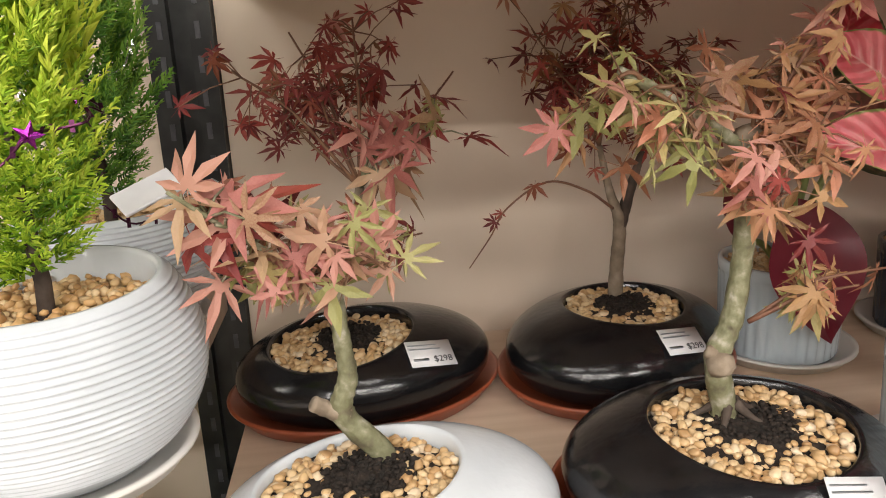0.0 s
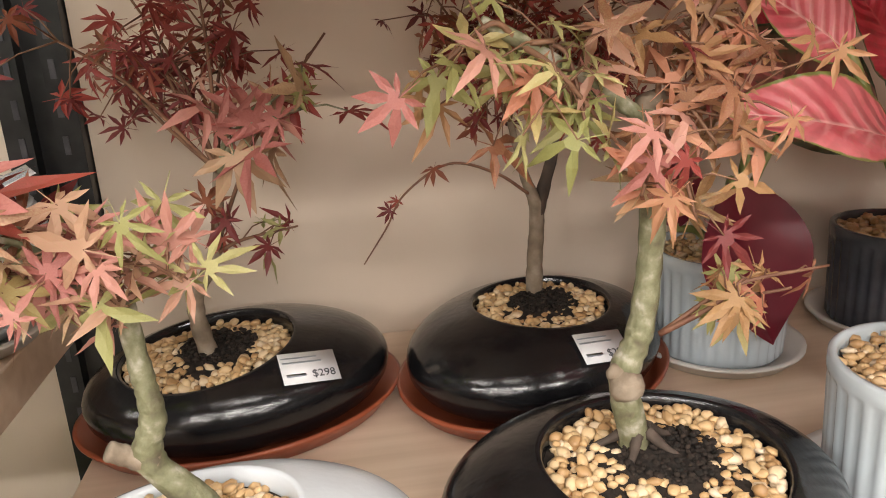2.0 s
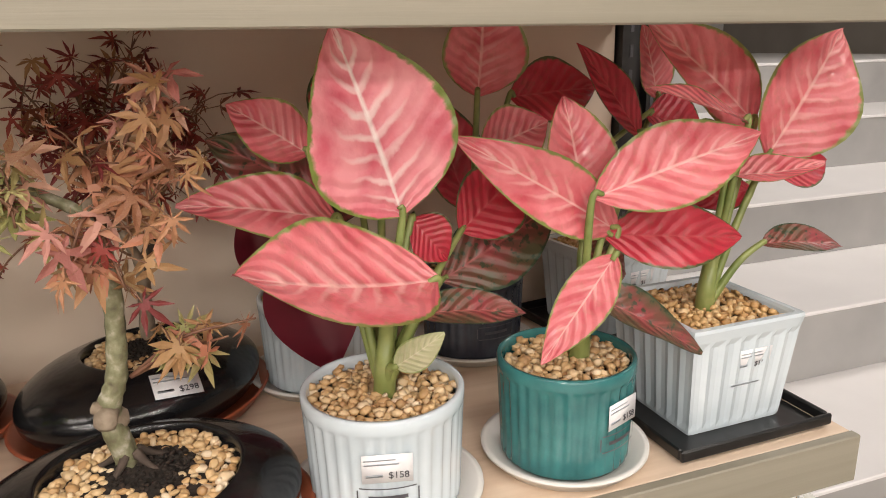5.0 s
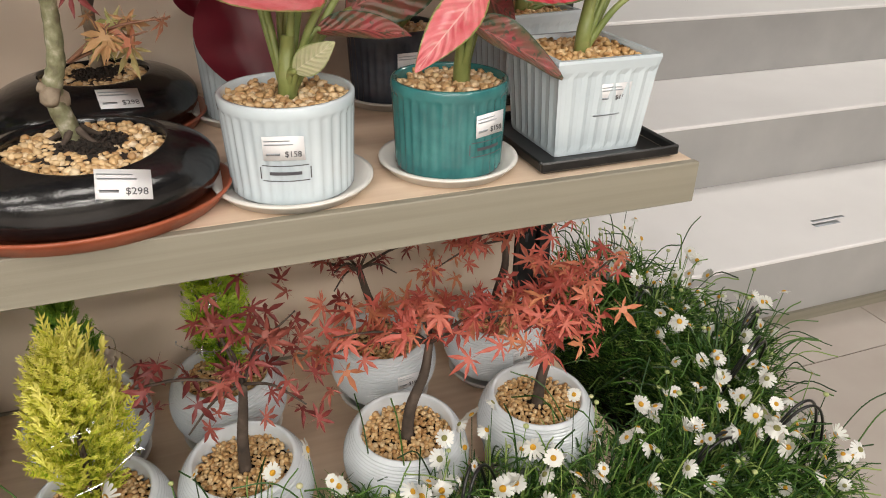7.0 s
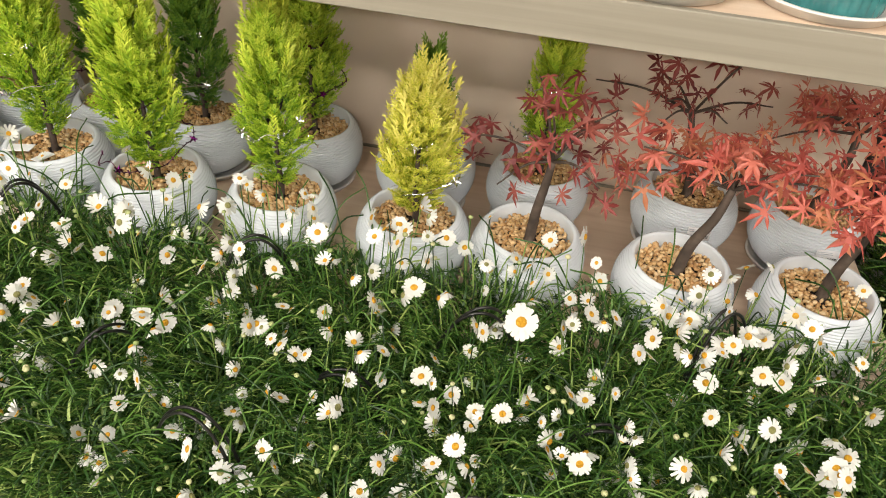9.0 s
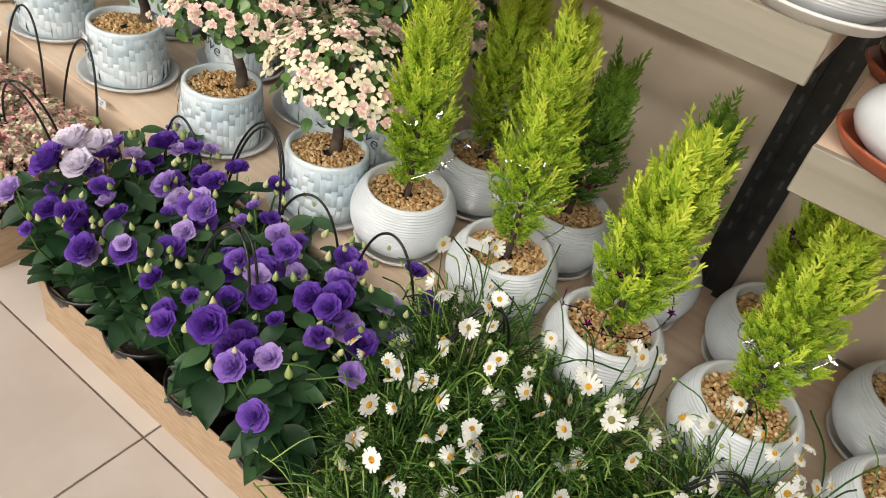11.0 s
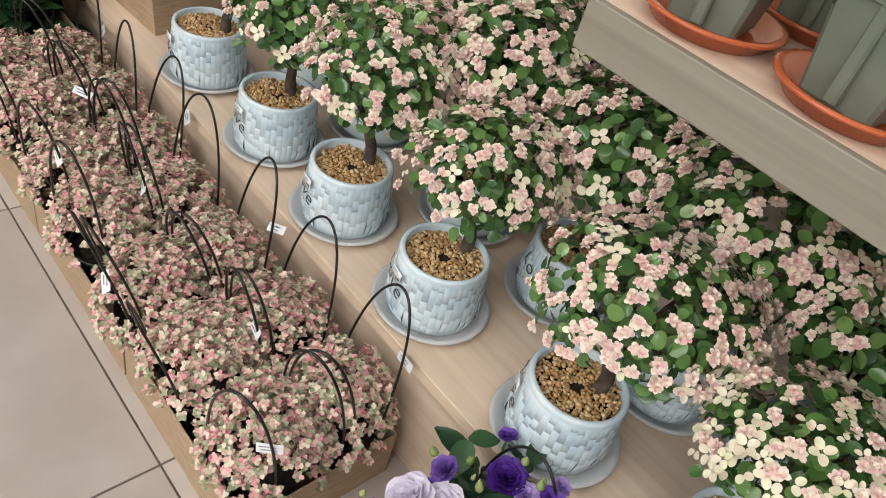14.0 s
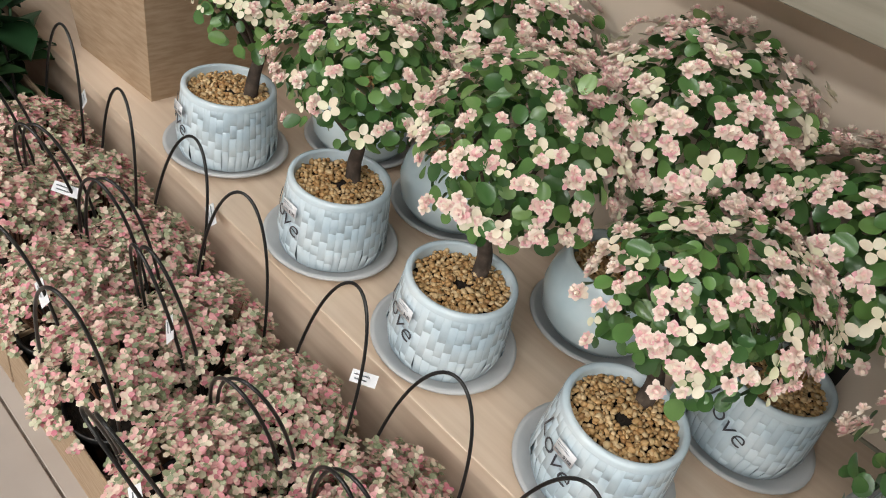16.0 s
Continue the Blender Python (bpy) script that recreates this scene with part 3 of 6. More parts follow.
def text_mesh(body, size, material, depth=0.0002, shear=0.0):
    cu = bpy.data.curves.new("writing", "FONT")
    cu.body, cu.size, cu.extrude, cu.align_x, cu.align_y, cu.shear = body, size, depth, "CENTER", "CENTER", shear
    cu.resolution_u = 3
    cu.offset = -0.014 * size if shear else 0.0
    ob = bpy.data.objects.new("writing", cu)
    scene.collection.objects.link(ob)
    dg = bpy.context.evaluated_depsgraph_get()
    me = bpy.data.meshes.new_from_object(ob.evaluated_get(dg))
    bpy.data.objects.remove(ob)
    me.materials.clear()
    me.materials.append(material)
    return me


TEXTS = {s: text_mesh(s, 0.011, INK) for s in ("$298", "$158", "$148", "$188")}
BAR = box(Geo(), -0.5, 0.5, -0.5, 0.5, 0, 0.0002).mesh("printed_line", INK_BLUE)
CARDM = box(Geo(), -0.027, 0.027, -0.0165, 0.0165, -0.0004, 0).mesh("card", CARD)


def price_label(parent, m, price, scale=1.0, loose=False):
    """A white printed price sticker in the xy plane of m."""
    ob = part("price_label", CARDM, None, parent, "white printed price sticker " + price, False, m @ Matrix.Scale(scale, 4))
    part("printed_price", TEXTS[price], None, ob, "", False, pose(0.012, -0.008, 0.0006))
    for x, y, w, h in ((-0.008, 0.0105, 0.034, 0.0022), (-0.006, 0.0055, 0.037, 0.0026), (-0.014, -0.008, 0.018, 0.005)):
        part("printed_line", BAR, None, ob, "", False, pose(x, y, 0.0006) @ Matrix.Diagonal((w, h * 0.6, 1, 1)))
    return ob


def facing(x, y, z, yaw=0.0, tilt=20.0):
    """A pose whose +z points to the aisle, turned by yaw and leaning back by tilt."""
    return pose(x, y, z, 90 - tilt, 0, yaw)


def pot_ball(label, x, y, z, tan, seed, spin=0.0, group="ribbed ball pots", price=""):
    ob = thing("potted_plant", label, "potted plant", group, pose(x, y, z, 0, 0, spin))
    part("saucer", DISH_W, None, ob, "thin white plastic saucer")
    part("pot", BALL, None, ob, "white glazed pot with fine ribs", True, pose(0, 0, 0.004))
    part("soil", EARTH, None, ob, "dark soil", True, pose(0, 0, 0.004))
    tagged(part("gravel", (TAN if tan else GRAVELS)[seed % 3], None, ob, "layer of small yellow gravel", True, pose(0, 0, 0.004, 0, 0, seed * 47)), kind="stuff")
    if price:
        price_label(ob, facing(0.02, -0.1005, 0.095, 8, 3), price, 0.8)
    return ob


# ---------- cypress ----------
def frond(r, length):
    """A flat feathery spray of scale-like twigs along +x."""
    V, F, U = [], [], []

    def blade(p, d, l, w, v0, v1):
        d = d / np.linalg.norm(d)
        s = np.cross(d, (0, 0, 1.0))
        s /= np.linalg.norm(s) + 1e-9
        b = len(V)
        up = np.array([0, 0, 0.15 * l])
        V.extend([p - s * w * 0.5, p + s * w * 0.5, p + d * l * 0.6 + s * w * 0.6 + up, p + d * l, p + d * l * 0.6 - s * w * 0.6 + up])
        F.append([b, b + 1, b + 2, b + 3, b + 4])
        U.extend([(0, v0), (0, v0), (0, (v0 + v1) / 2), (0, v1), (0, (v0 + v1) / 2)])

    n = 7
    for i in range(n):
        t = (i + 0.4) / n
        p = np.array([length * t, 0.02 * length * r.uniform(-1, 1), 0.12 * length * t * t])
        for sgn in (-1, 1):
            l = length * 0.42 * (1 - 0.55 * t) * r.uniform(0.75, 1.2)
            d = np.array([0.75, sgn * 0.75, r.uniform(-0.25, 0.35)])
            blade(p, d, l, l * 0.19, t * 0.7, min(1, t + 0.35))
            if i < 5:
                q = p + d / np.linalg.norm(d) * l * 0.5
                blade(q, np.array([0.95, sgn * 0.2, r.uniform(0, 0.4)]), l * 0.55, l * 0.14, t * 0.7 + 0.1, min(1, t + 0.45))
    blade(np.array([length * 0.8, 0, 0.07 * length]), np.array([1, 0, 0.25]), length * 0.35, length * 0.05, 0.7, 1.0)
    return np.array(V), F, U


def cypress_mesh(name, material, height, radius, seed, count=230, low=0.035):
    r = random.Random(seed)
    fr = [frond(r, 1.0) for _ in range(6)]
    g = Geo()
    for i in range(count):
        t = (i + r.random()) / count
        z = low + (height - low) * t
        prof = min(1.0, 0.26 + t * 2.3) * (1 - t) ** 0.42 + 0.05
        az = r.uniform(0, 2 * math.pi)
        lean = 0.35 + 1.0 * t + r.uniform(-0.15, 0.35)
        d = Vector((math.cos(az), math.sin(az), lean)).normalized()
        ln = radius * (0.42 + 0.36 * r.random()) * (0.55 if t < 0.15 else 0.72 if t < 0.85 else 0.6) * 0.9
        start = Vector((math.cos(az), math.sin(az), 0)) * radius * prof * r.uniform(0.15, 0.72)
        q = Matrix(((d.x, 0, 0), (d.y, 0, 0), (d.z, 0, 0)))
        side = Vector((0, 0, 1)).cross(d).normalized()
        up = d.cross(side)
        roll = r.uniform(-0.9, 0.9)
        s2, u2 = side * math.cos(roll) + up * math.sin(roll), up * math.cos(roll) - side * math.sin(roll)
        m = Matrix(((d.x * ln, s2.x * ln, u2.x * ln, start.x), (d.y * ln, s2.y * ln, u2.y * ln, start.y), (d.z * ln, s2.z * ln, u2.z * ln, z), (0, 0, 0, 1)))
        v, f, u = fr[i % 6]
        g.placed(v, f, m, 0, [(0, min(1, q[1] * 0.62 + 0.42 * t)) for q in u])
    for i in range(22):
        az, t = r.uniform(0, 6.283), r.uniform(0.25, 0.95)
        d = Vector((math.cos(az) * 0.45, math.sin(az) * 0.45, 1)).normalized()
        k = radius * (1 - t) ** 0.55 * r.uniform(0.5, 0.8)
        p = Vector((math.cos(az) * k, math.sin(az) * k, low + (height - low) * t))
        side = Vector((0, 0, 1)).cross(d).normalized()
        up = d.cross(side)
        ln = radius * r.uniform(0.7, 1.0)
        m = Matrix(((d.x * ln, side.x * ln * 0.7, up.x * ln, p.x), (d.y * ln, side.y * ln * 0.7, up.y * ln, p.y), (d.z * ln, side.z * ln * 0.7, up.z * ln, p.z), (0, 0, 0, 1)))
        v, f, u = fr[i % 6]
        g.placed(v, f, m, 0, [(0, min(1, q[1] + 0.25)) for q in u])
    return g.mesh(name, material, False)


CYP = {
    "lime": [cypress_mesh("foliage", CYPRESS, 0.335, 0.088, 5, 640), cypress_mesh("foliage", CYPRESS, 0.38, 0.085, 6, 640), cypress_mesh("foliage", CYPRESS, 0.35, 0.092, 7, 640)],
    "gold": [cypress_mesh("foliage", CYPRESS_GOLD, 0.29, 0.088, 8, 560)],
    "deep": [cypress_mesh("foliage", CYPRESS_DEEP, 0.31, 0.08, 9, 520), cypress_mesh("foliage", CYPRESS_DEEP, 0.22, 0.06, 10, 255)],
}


def star_mesh(material, rad, name="star"):
    g = Geo()
    a = np.arange(10) * np.pi / 5
    rr = np.where(np.arange(10) % 2 == 0, rad, rad * 0.42)
    top = np.stack([rr * np.cos(a), rr * np.sin(a), 0 * a + 0.0004], 1)
    v = np.vstack([top, top - (0, 0, 0.0008), [[0, 0, 0.0025]], [[0, 0, -0.0025]]])
    g.add(v, [[i, (i + 1) % 10, 20] for i in range(10)] + [[10 + (i + 1) % 10, 10 + i, 21] for i in range(10)])
    return g.mesh(name, material, False)


STAR_S, STAR_P = star_mesh(TINSEL, 0.011), star_mesh(TINSEL_P, 0.009)


def garland(parent, seed, z0, z1, rad, silver=True):
    """A thin tinsel string wound round the foliage, with small foil stars."""
    r = random.Random(seed)
    turns = r.uniform(1.2, 2.0)
    a0 = r.uniform(0, 6.28)
    pts = []
    for i in range(26):
        t = i / 25
        a = a0 + t * turns * 6.283
        k = rad * (1.05 - 0.55 * t) * r.uniform(0.9, 1.12)
        pts.append((k * math.cos(a), k * math.sin(a), z0 + (z1 - z0) * t + r.uniform(-0.008, 0.008)))
    g = Geo()
    line = spline(pts, 4)
    tube(g, line, 0.0009, 5)
    for i in range(0, len(line), 2):
        p = line[i]
        d = Vector((r.uniform(-1, 1), r.uniform(-1, 1), r.uniform(-1, 1))).normalized()
        m = Matrix.Translation(p) @ rot_to(d)
        g.placed([(-0.0015, -0.004, 0), (0.0015, -0.004, 0), (0.0015, 0.004, 0.001), (-0.0015, 0.004, 0.001)], [[0, 1, 2, 3]], m)
    ob = part("garland", g, TINSEL if silver else TINSEL_D, parent, "silver tinsel string" if silver else "plum tinsel string", False)
    for i in range(3, len(pts), 6):
        part("star", STAR_S if silver else STAR_P, None, ob, "", False, Matrix.Translation(pts[i]) @ rot_to((r.uniform(-0.5, 0.5), -1, r.uniform(-0.2, 0.8))))
    return ob


TRUNKLET = tube(Geo(), [(0, 0, -0.03), (0.003, 0.001, 0.03), (-0.002, 0.002, 0.09), (0, 0, 0.16)], [0.007, 0.006, 0.005, 0.003], 7).mesh("trunk", DARKBARK)


def cypress_pot(x, y, z, kind, var, seed, tan=True, spin=0.0, lean=0.0, price="", silver=True, scale=1.0, tall=1.0):
    words = {"lime": "lime green lemon cypress with tinsel in a white ribbed ball pot", "gold": "golden yellow cypress with tinsel in a white ribbed ball pot", "deep": "darker green cypress with tinsel in a white ribbed ball pot"}[kind]
    ob = pot_ball(words, x, y, z, tan, seed, spin, price=price)
    base = pose(0.0, 0.0, BALL_Z - 0.02, lean, lean * 0.5, 0) @ Matrix.Diagonal((scale, scale, scale * tall, 1))
    part("trunk", TRUNKLET, None, ob, "", True, base)
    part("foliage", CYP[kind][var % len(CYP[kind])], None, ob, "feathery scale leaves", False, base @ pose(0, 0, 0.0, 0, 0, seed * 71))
    if seed % 4 != 3:
        garland(ob, seed, BALL_Z + 0.08, BALL_Z + 0.2, 0.07, silver)
    else:
        garland(ob, seed, BALL_Z + 0.03, BALL_Z + 0.15, 0.085, silver)
    return ob


# ---------- maples ----------
def maple_leaf(lobes=7, seed=0, narrow=0.34):
    """A palmate leaf: pointed lobes spread round the stalk, slightly folded and drooping; +y is the middle lobe."""
    r = random.Random(seed)
    V, F = [(0, 0, 0)], []
    span = 2.15
    for i in range(lobes):
        a = (i / (lobes - 1) - 0.5) * 2 * span
        ln = (1 - 0.5 * abs(a / span) ** 1.6) * r.uniform(0.9, 1.08)
        bend = -0.38 * ln * r.uniform(-0.2, 1.8)
        dx, dy = math.sin(a), math.cos(a)
        px, py = dy, -dx
        w = narrow * ln * 0.5
        b = len(V)
        V += [(dx * 0.22 * ln - px * w * 0.55, dy * 0.22 * ln - py * w * 0.55, -0.01), (dx * 0.22 * ln + px * w * 0.55, dy * 0.22 * ln + py * w * 0.55, -0.01),
              (dx * 0.52 * ln - px * w, dy * 0.52 * ln - py * w, 0.03 + bend * 0.3), (dx * 0.52 * ln, dy * 0.52 * ln, -0.025 + bend * 0.3), (dx * 0.52 * ln + px * w, dy * 0.52 * ln + py * w, 0.03 + bend * 0.3),
              (dx * 0.8 * ln - px * w * 0.45, dy * 0.8 * ln - py * w * 0.45, bend * 0.7), (dx * 0.8 * ln + px * w * 0.45, dy * 0.8 * ln + py * w * 0.45, bend * 0.7), (dx * ln, dy * ln, bend)]
        F += [[0, b + 1, b], [b, b + 3, b + 2], [b, b + 1, b + 3], [b + 1, b + 4, b + 3], [b + 2, b + 3, b + 5], [b + 3, b + 6, b + 5], [b + 3, b + 4, b + 6], [b + 5, b + 6, b + 7]]
        if i:
            F.append([0, b, b - 7])
    k = len(V)
    V += [(-0.012, 0, 0), (0.012, 0, 0), (0.008, -0.5, -0.12), (-0.008, -0.5, -0.12)]
    F.append([k, k + 1, k + 2, k + 3])
    return np.array(V, float), F


LEAFSHAPES = [maple_leaf(7, 1, 0.23), maple_leaf(7, 2, 0.27), maple_leaf(5, 3, 0.29), maple_leaf(7, 4, 0.2), maple_leaf(5, 5, 0.25)]
LEAF = {}
for key, mt in (("dark", MAPLE_DARK), ("pink", MAPLE_PINK), ("orange", MAPLE_ORANGE), ("green", MAPLE_GREEN)):
    LEAF[key] = [Geo().add(v, f).mesh("leaf", mt, False) for v, f in LEAFSHAPES]


def leaf_pose(p, r, size, face=(0.0, -0.8, 0.55), spread=0.8):
    d = Vector((face[0] + r.uniform(-spread, spread), face[1] + r.uniform(-spread, spread), face[2] + r.uniform(-spread, spread) * 0.8)).normalized()
    turn = rot_to(d)
    down = turn.inverted().to_3x3() @ Vector((r.uniform(-0.8, 0.8), r.uniform(-0.3, 0.3), r.uniform(-1.0, 0.5)))
    ang = math.atan2(-down.x, down.y)
    return Matrix.Translation(p) @ turn @ Matrix.Rotation(ang, 4, "Z") @ Matrix.Scale(size, 4)


def oval_pot(name, label, x, y, z, rot, a, b, off, glaze, saucer, price, label_at, hole=(0.085, 0.072), top=0.092):
    """A pebble-shaped pot on an oval saucer: a low ellipsoid with an oval opening cut into its upper side at off."""
    ob = thing(name, label, "bonsai", "oval bonsai pots", pose(x, y, z, 0, 0, rot))
    n = 64
    t = np.linspace(0, 2 * np.pi, n, endpoint=False)
    zc = 0.036
    c = top - zc
    ox, oy = off

    def skin(px, py):
        return zc + c * np.sqrt(np.maximum(0.0, 1 - (px / a) ** 2 - (py / b) ** 2)) ** 0.92

    rows = []
    for k, zz in ((0.70, 0.0), (0.84, 0.004), (0.93, 0.013), (0.985, 0.025)):
        rows.append(np.stack([a * k * np.cos(t), b * k * np.sin(t), np.full(n, zz)], 1))
    for q in np.linspace(0, 1, 15):
        g = q**1.8
        px, py = (1 - g) * a * np.cos(t) + g * (ox + hole[0] * np.cos(t)), (1 - g) * b * np.sin(t) + g * (oy + hole[1] * np.sin(t))
        rows.append(np.stack([px, py, skin(px, py)], 1))
    rim = rows[-1][:, 2]
    sx, sy, zr = (rim[0] - rim[n // 2]) / (2 * hole[0]), (rim[n // 4] - rim[3 * n // 4]) / (2 * hole[1]), rim.mean()
    for dr, dz in ((0.0025, 0.0008), (0.0045, -0.0015), (0.0055, -0.008), (0.008, -0.04)):
        rows.append(np.stack([ox + (hole[0] - dr) * np.cos(t), oy + (hole[1] - dr) * np.sin(t), rim + dz], 1))
    part("pot", Geo().add(np.concatenate(rows), grid_faces(len(rows), n, True) + [list(range(n))[::-1]]), glaze, ob, "glossy pebble-shaped glazed pot", True, pose(0, 0, 0.006))
    g = Geo()
    rows = []
    for k, zz in ((0.86, 0), (0.98, 0.002), (1.045, 0.014), (1.075, 0.018), (1.08, 0.021), (1.05, 0.0215), (0.985, 0.0055), (0.5, 0.005)):
        rows.append(np.stack([a * k * np.cos(t), b * k * np.sin(t), np.full(n, zz)], 1))
    g.add(np.concatenate(rows), grid_faces(len(rows), n, True) + [list(range(n))[::-1], list(range(7 * n, 8 * n))])
    part("saucer", g, saucer, ob, "terracotta red oval saucer")
    lay = pose(ox, oy, zr + 0.006) @ Matrix(((1, 0, 0, 0), (0, 1, 0, 0), (sx, sy, 1, 0), (0, 0, 0, 1)))
    part("soil", Geo().add(np.vstack([np.stack([(hole[0] - 0.006) * np.cos(t), (hole[1] - 0.006) * np.sin(t), np.full(n, -0.011)], 1), [[0, 0, 0.0]]]), [[i, (i + 1) % n, n] for i in range(n)]), SOIL, ob, "heap of dark soil", True, lay)
    tagged(part("gravel", gravel_mesh("gravel", GRAVEL, hole[0] - 0.009, hole[1] - 0.009, -0.009, 0.0052, 0, int(x * 100), ICO2, 0.033, (0.008, 0.004)), None, ob, "ring of pale yellow gravel", True, lay), kind="stuff")
    tagged(part("soil", gravel_mesh("soil", SOIL, 0.036, 0.032, -0.004, 0.0034, 0, int(x * 70) + 3, ICO1), None, ob, "loose dark crumbled soil", True, lay @ pose(0.008, 0.004, 0)), kind="stuff")
    if price:
        lx, ly, yaw = label_at
        lz = float(skin(lx, ly))
        nv = Vector((lx * c * c / (a * a * (lz - zc)), ly * c * c / (b * b * (lz - zc)), 1)).normalized()
        xv = Vector((math.cos(radians(yaw - rot)), math.sin(radians(yaw - rot)), 0))
        xv = (xv - nv * xv.dot(nv)).normalized()
        yv = nv.cross(xv)
        p = Vector((lx, ly, lz + 0.006)) + nv * 0.0022
        price_label(ob, Matrix(((xv.x, yv.x, nv.x, p.x), (xv.y, yv.y, nv.y, p.y), (xv.z, yv.z, nv.z, p.z), (0, 0, 0, 1))), price)
    return ob


def trunk_part(ob, pts, radii, material, name="trunk", label="", n=10, steps=8):
    line = spline(pts, steps)
    rad = np.interp(np.linspace(0, 1, len(line)), np.linspace(0, 1, len(radii)), radii)
    rr = random.Random(len(line))
    rad = rad * np.array([1 + 0.08 * rr.uniform(-1, 1) for _ in rad])
    return part(name, tube(Geo(), line, rad, n), material, ob, label)


def twig_spray(ob, inv, tips, origin, r, sizes, kinds, per_tip, material=TWIG, rad=0.0022, spread=0.03):
    """Branches from the origin to each tip, with leaves round each end; places are in the world."""
    g = Geo()
    for tip in tips:
        o, e = Vector(origin), Vector(tip)
        mid = (o + e) / 2 + Vector((r.uniform(-0.012, 0.012), r.uniform(-0.012, 0.012), r.uniform(0.0, 0.02)))
        line = spline([o, mid, e], 6)
        tube(g, [inv @ Vector(p) for p in line], np.linspace(rad, rad * 0.45, len(line)), 6)
        for _ in range(per_tip):
            t = r.uniform(0.55, 1.0)
            p = Vector(line[int(t * (len(line) - 1))]) + Vector((r.gauss(0, spread * 0.9), r.gauss(0, spread * 0.8), r.gauss(0, spread * 0.75)))
            k = kinds(p, r)
            part("leaf", LEAF[k][r.randrange(5)], None, ob, "", False, inv @ leaf_pose(p, r, r.uniform(*sizes)))
            base = Vector(line[int(t * (len(line) - 1))])
            tube(g, [inv @ base, inv @ ((base + p) / 2 + Vector((0, 0, 0.004))), inv @ p], [rad * 0.4, rad * 0.3, rad * 0.25], 4)
    tagged(part("branch", g, material, ob, "thin reddish twigs"), kind="stuff")


M1 = oval_pot("bonsai", "dark red maple bonsai in a black pebble pot", 2.440, -0.172, SH_A, 16, 0.150, 0.113, (-0.031, -0.016), GLAZE_BLACK, TERRA, "$298", (0.046, -0.088, 14))
M2 = oval_pot("bonsai", "red and green maple bonsai in a black pebble pot", 2.744, -0.172, SH_A, 34, 0.150, 0.120, (0.004, -0.004), GLAZE_BLACK, TERRA, "$298", (-0.022, -0.100, 12), (0.078, 0.073))
M3 = oval_pot("bonsai", "orange maple bonsai, thick green stem, in a black pebble pot", 2.744, -0.447, SH_A, 6, 0.147, 0.116, (0.006, -0.014), GLAZE_BLACK, TERRA, "$298", (0.034, -0.104, -4), (0.088, 0.080))
M4 = oval_pot("bonsai", "salmon maple bonsai in a white pebble pot", 2.452, -0.470, SH_A, 10, 0.138, 0.098, (-0.022, -0.002), GLAZE_W, TERRA, "", (0, 0, 0), (0.082, 0.066))
bpy.context.view_layer.update()


def mixer(*pairs):
    keys = [k for k, w in pairs for _ in range(w)]
    return lambda p, r: keys[r.randrange(len(keys))]


# the dark red one
r1 = random.Random(21)
I1 = M1.matrix_basis.inverted()
W1 = [(2.416, -0.2, 0.945), (2.409, -0.2, 1.009), (2.432, -0.2, 1.054), (2.446, -0.2, 1.13)]
trunk_part(M1, [I1 @ Vector(p) for p in W1], [0.009, 0.0078, 0.0062, 0.005], BARK, label="grey-green young trunk")
twig_spray(M1, I1, [(2.41, -0.2, 1.235), (2.33, -0.22, 1.255), (2.385, -0.18, 1.29), (2.45, -0.21, 1.30), (2.47, -0.16, 1.25), (2.36, -0.15, 1.23)], W1[-1], r1, (0.016, 0.030), mixer(("dark", 9), ("pink", 1)), 15, spread=0.03)
twig_spray(M1, I1, [(2.50, -0.22, 1.19), (2.535, -0.2, 1.185), (2.47, -0.23, 1.17)], W1[-1], r1, (0.034, 0.056), mixer(("pink", 7), ("dark", 1)), 5, GREENBARK, 0.003, 0.022)
twig_spray(M1, I1, [(2.51, -0.2, 1.075), (2.55, -0.2, 1.245), (2.44, -0.22, 1.10)], W1[2], r1, (0.020, 0.030), mixer(("dark", 3), ("green", 2)), 5, spread=0.015)
# the red and green one at the back
r2 = random.Random(22)
I2 = M2.matrix_basis.inverted()
W2 = [(2.752, -0.14, 0.945), (2.753, -0.14, 1.0), (2.755, -0.14, 1.055), (2.742, -0.14, 1.095), (2.728, -0.14, 1.15)]
trunk_part(M2, [I2 @ Vector(p) for p in W2], [0.0098, 0.0088, 0.0078, 0.005, 0.0035], BARK, label="grey bark trunk, forked")
trunk_part(M2, [I2 @ Vector(p) for p in ((2.755, -0.14, 1.05), (2.77, -0.13, 1.09), (2.785, -0.13, 1.14))], [0.008, 0.007, 0.004], DARKBARK, "branch")
twig_spray(M2, I2, [(2.67, -0.16, 1.24), (2.71, -0.14, 1.27), (2.75, -0.12, 1.30), (2.70, -0.12, 1.20), (2.65, -0.13, 1.285), (2.78, -0.1, 1.33)], W2[-1], r2, (0.015, 0.030), mixer(("dark", 7), ("orange", 1)), 20, spread=0.03)
twig_spray(M2, I2, [(2.83, -0.13, 1.25), (2.87, -0.12, 1.20), (2.79, -0.13, 1.16), (2.86, -0.1, 1.27)], (2.785, -0.13, 1.14), r2, (0.016, 0.030), mixer(("dark", 6), ("green", 1)), 14, spread=0.028)
g2 = Geo()
L2 = spline([(2.745, -0.145, 1.075), (2.71, -0.15, 1.10), (2.66, -0.16, 1.115), (2.615, -0.15, 1.085), (2.595, -0.145, 1.05), (2.57, -0.14, 1.012)], 8)
tube(g2, [I2 @ Vector(p) for p in L2], np.linspace(0.0018, 0.0007, len(L2)), 6)
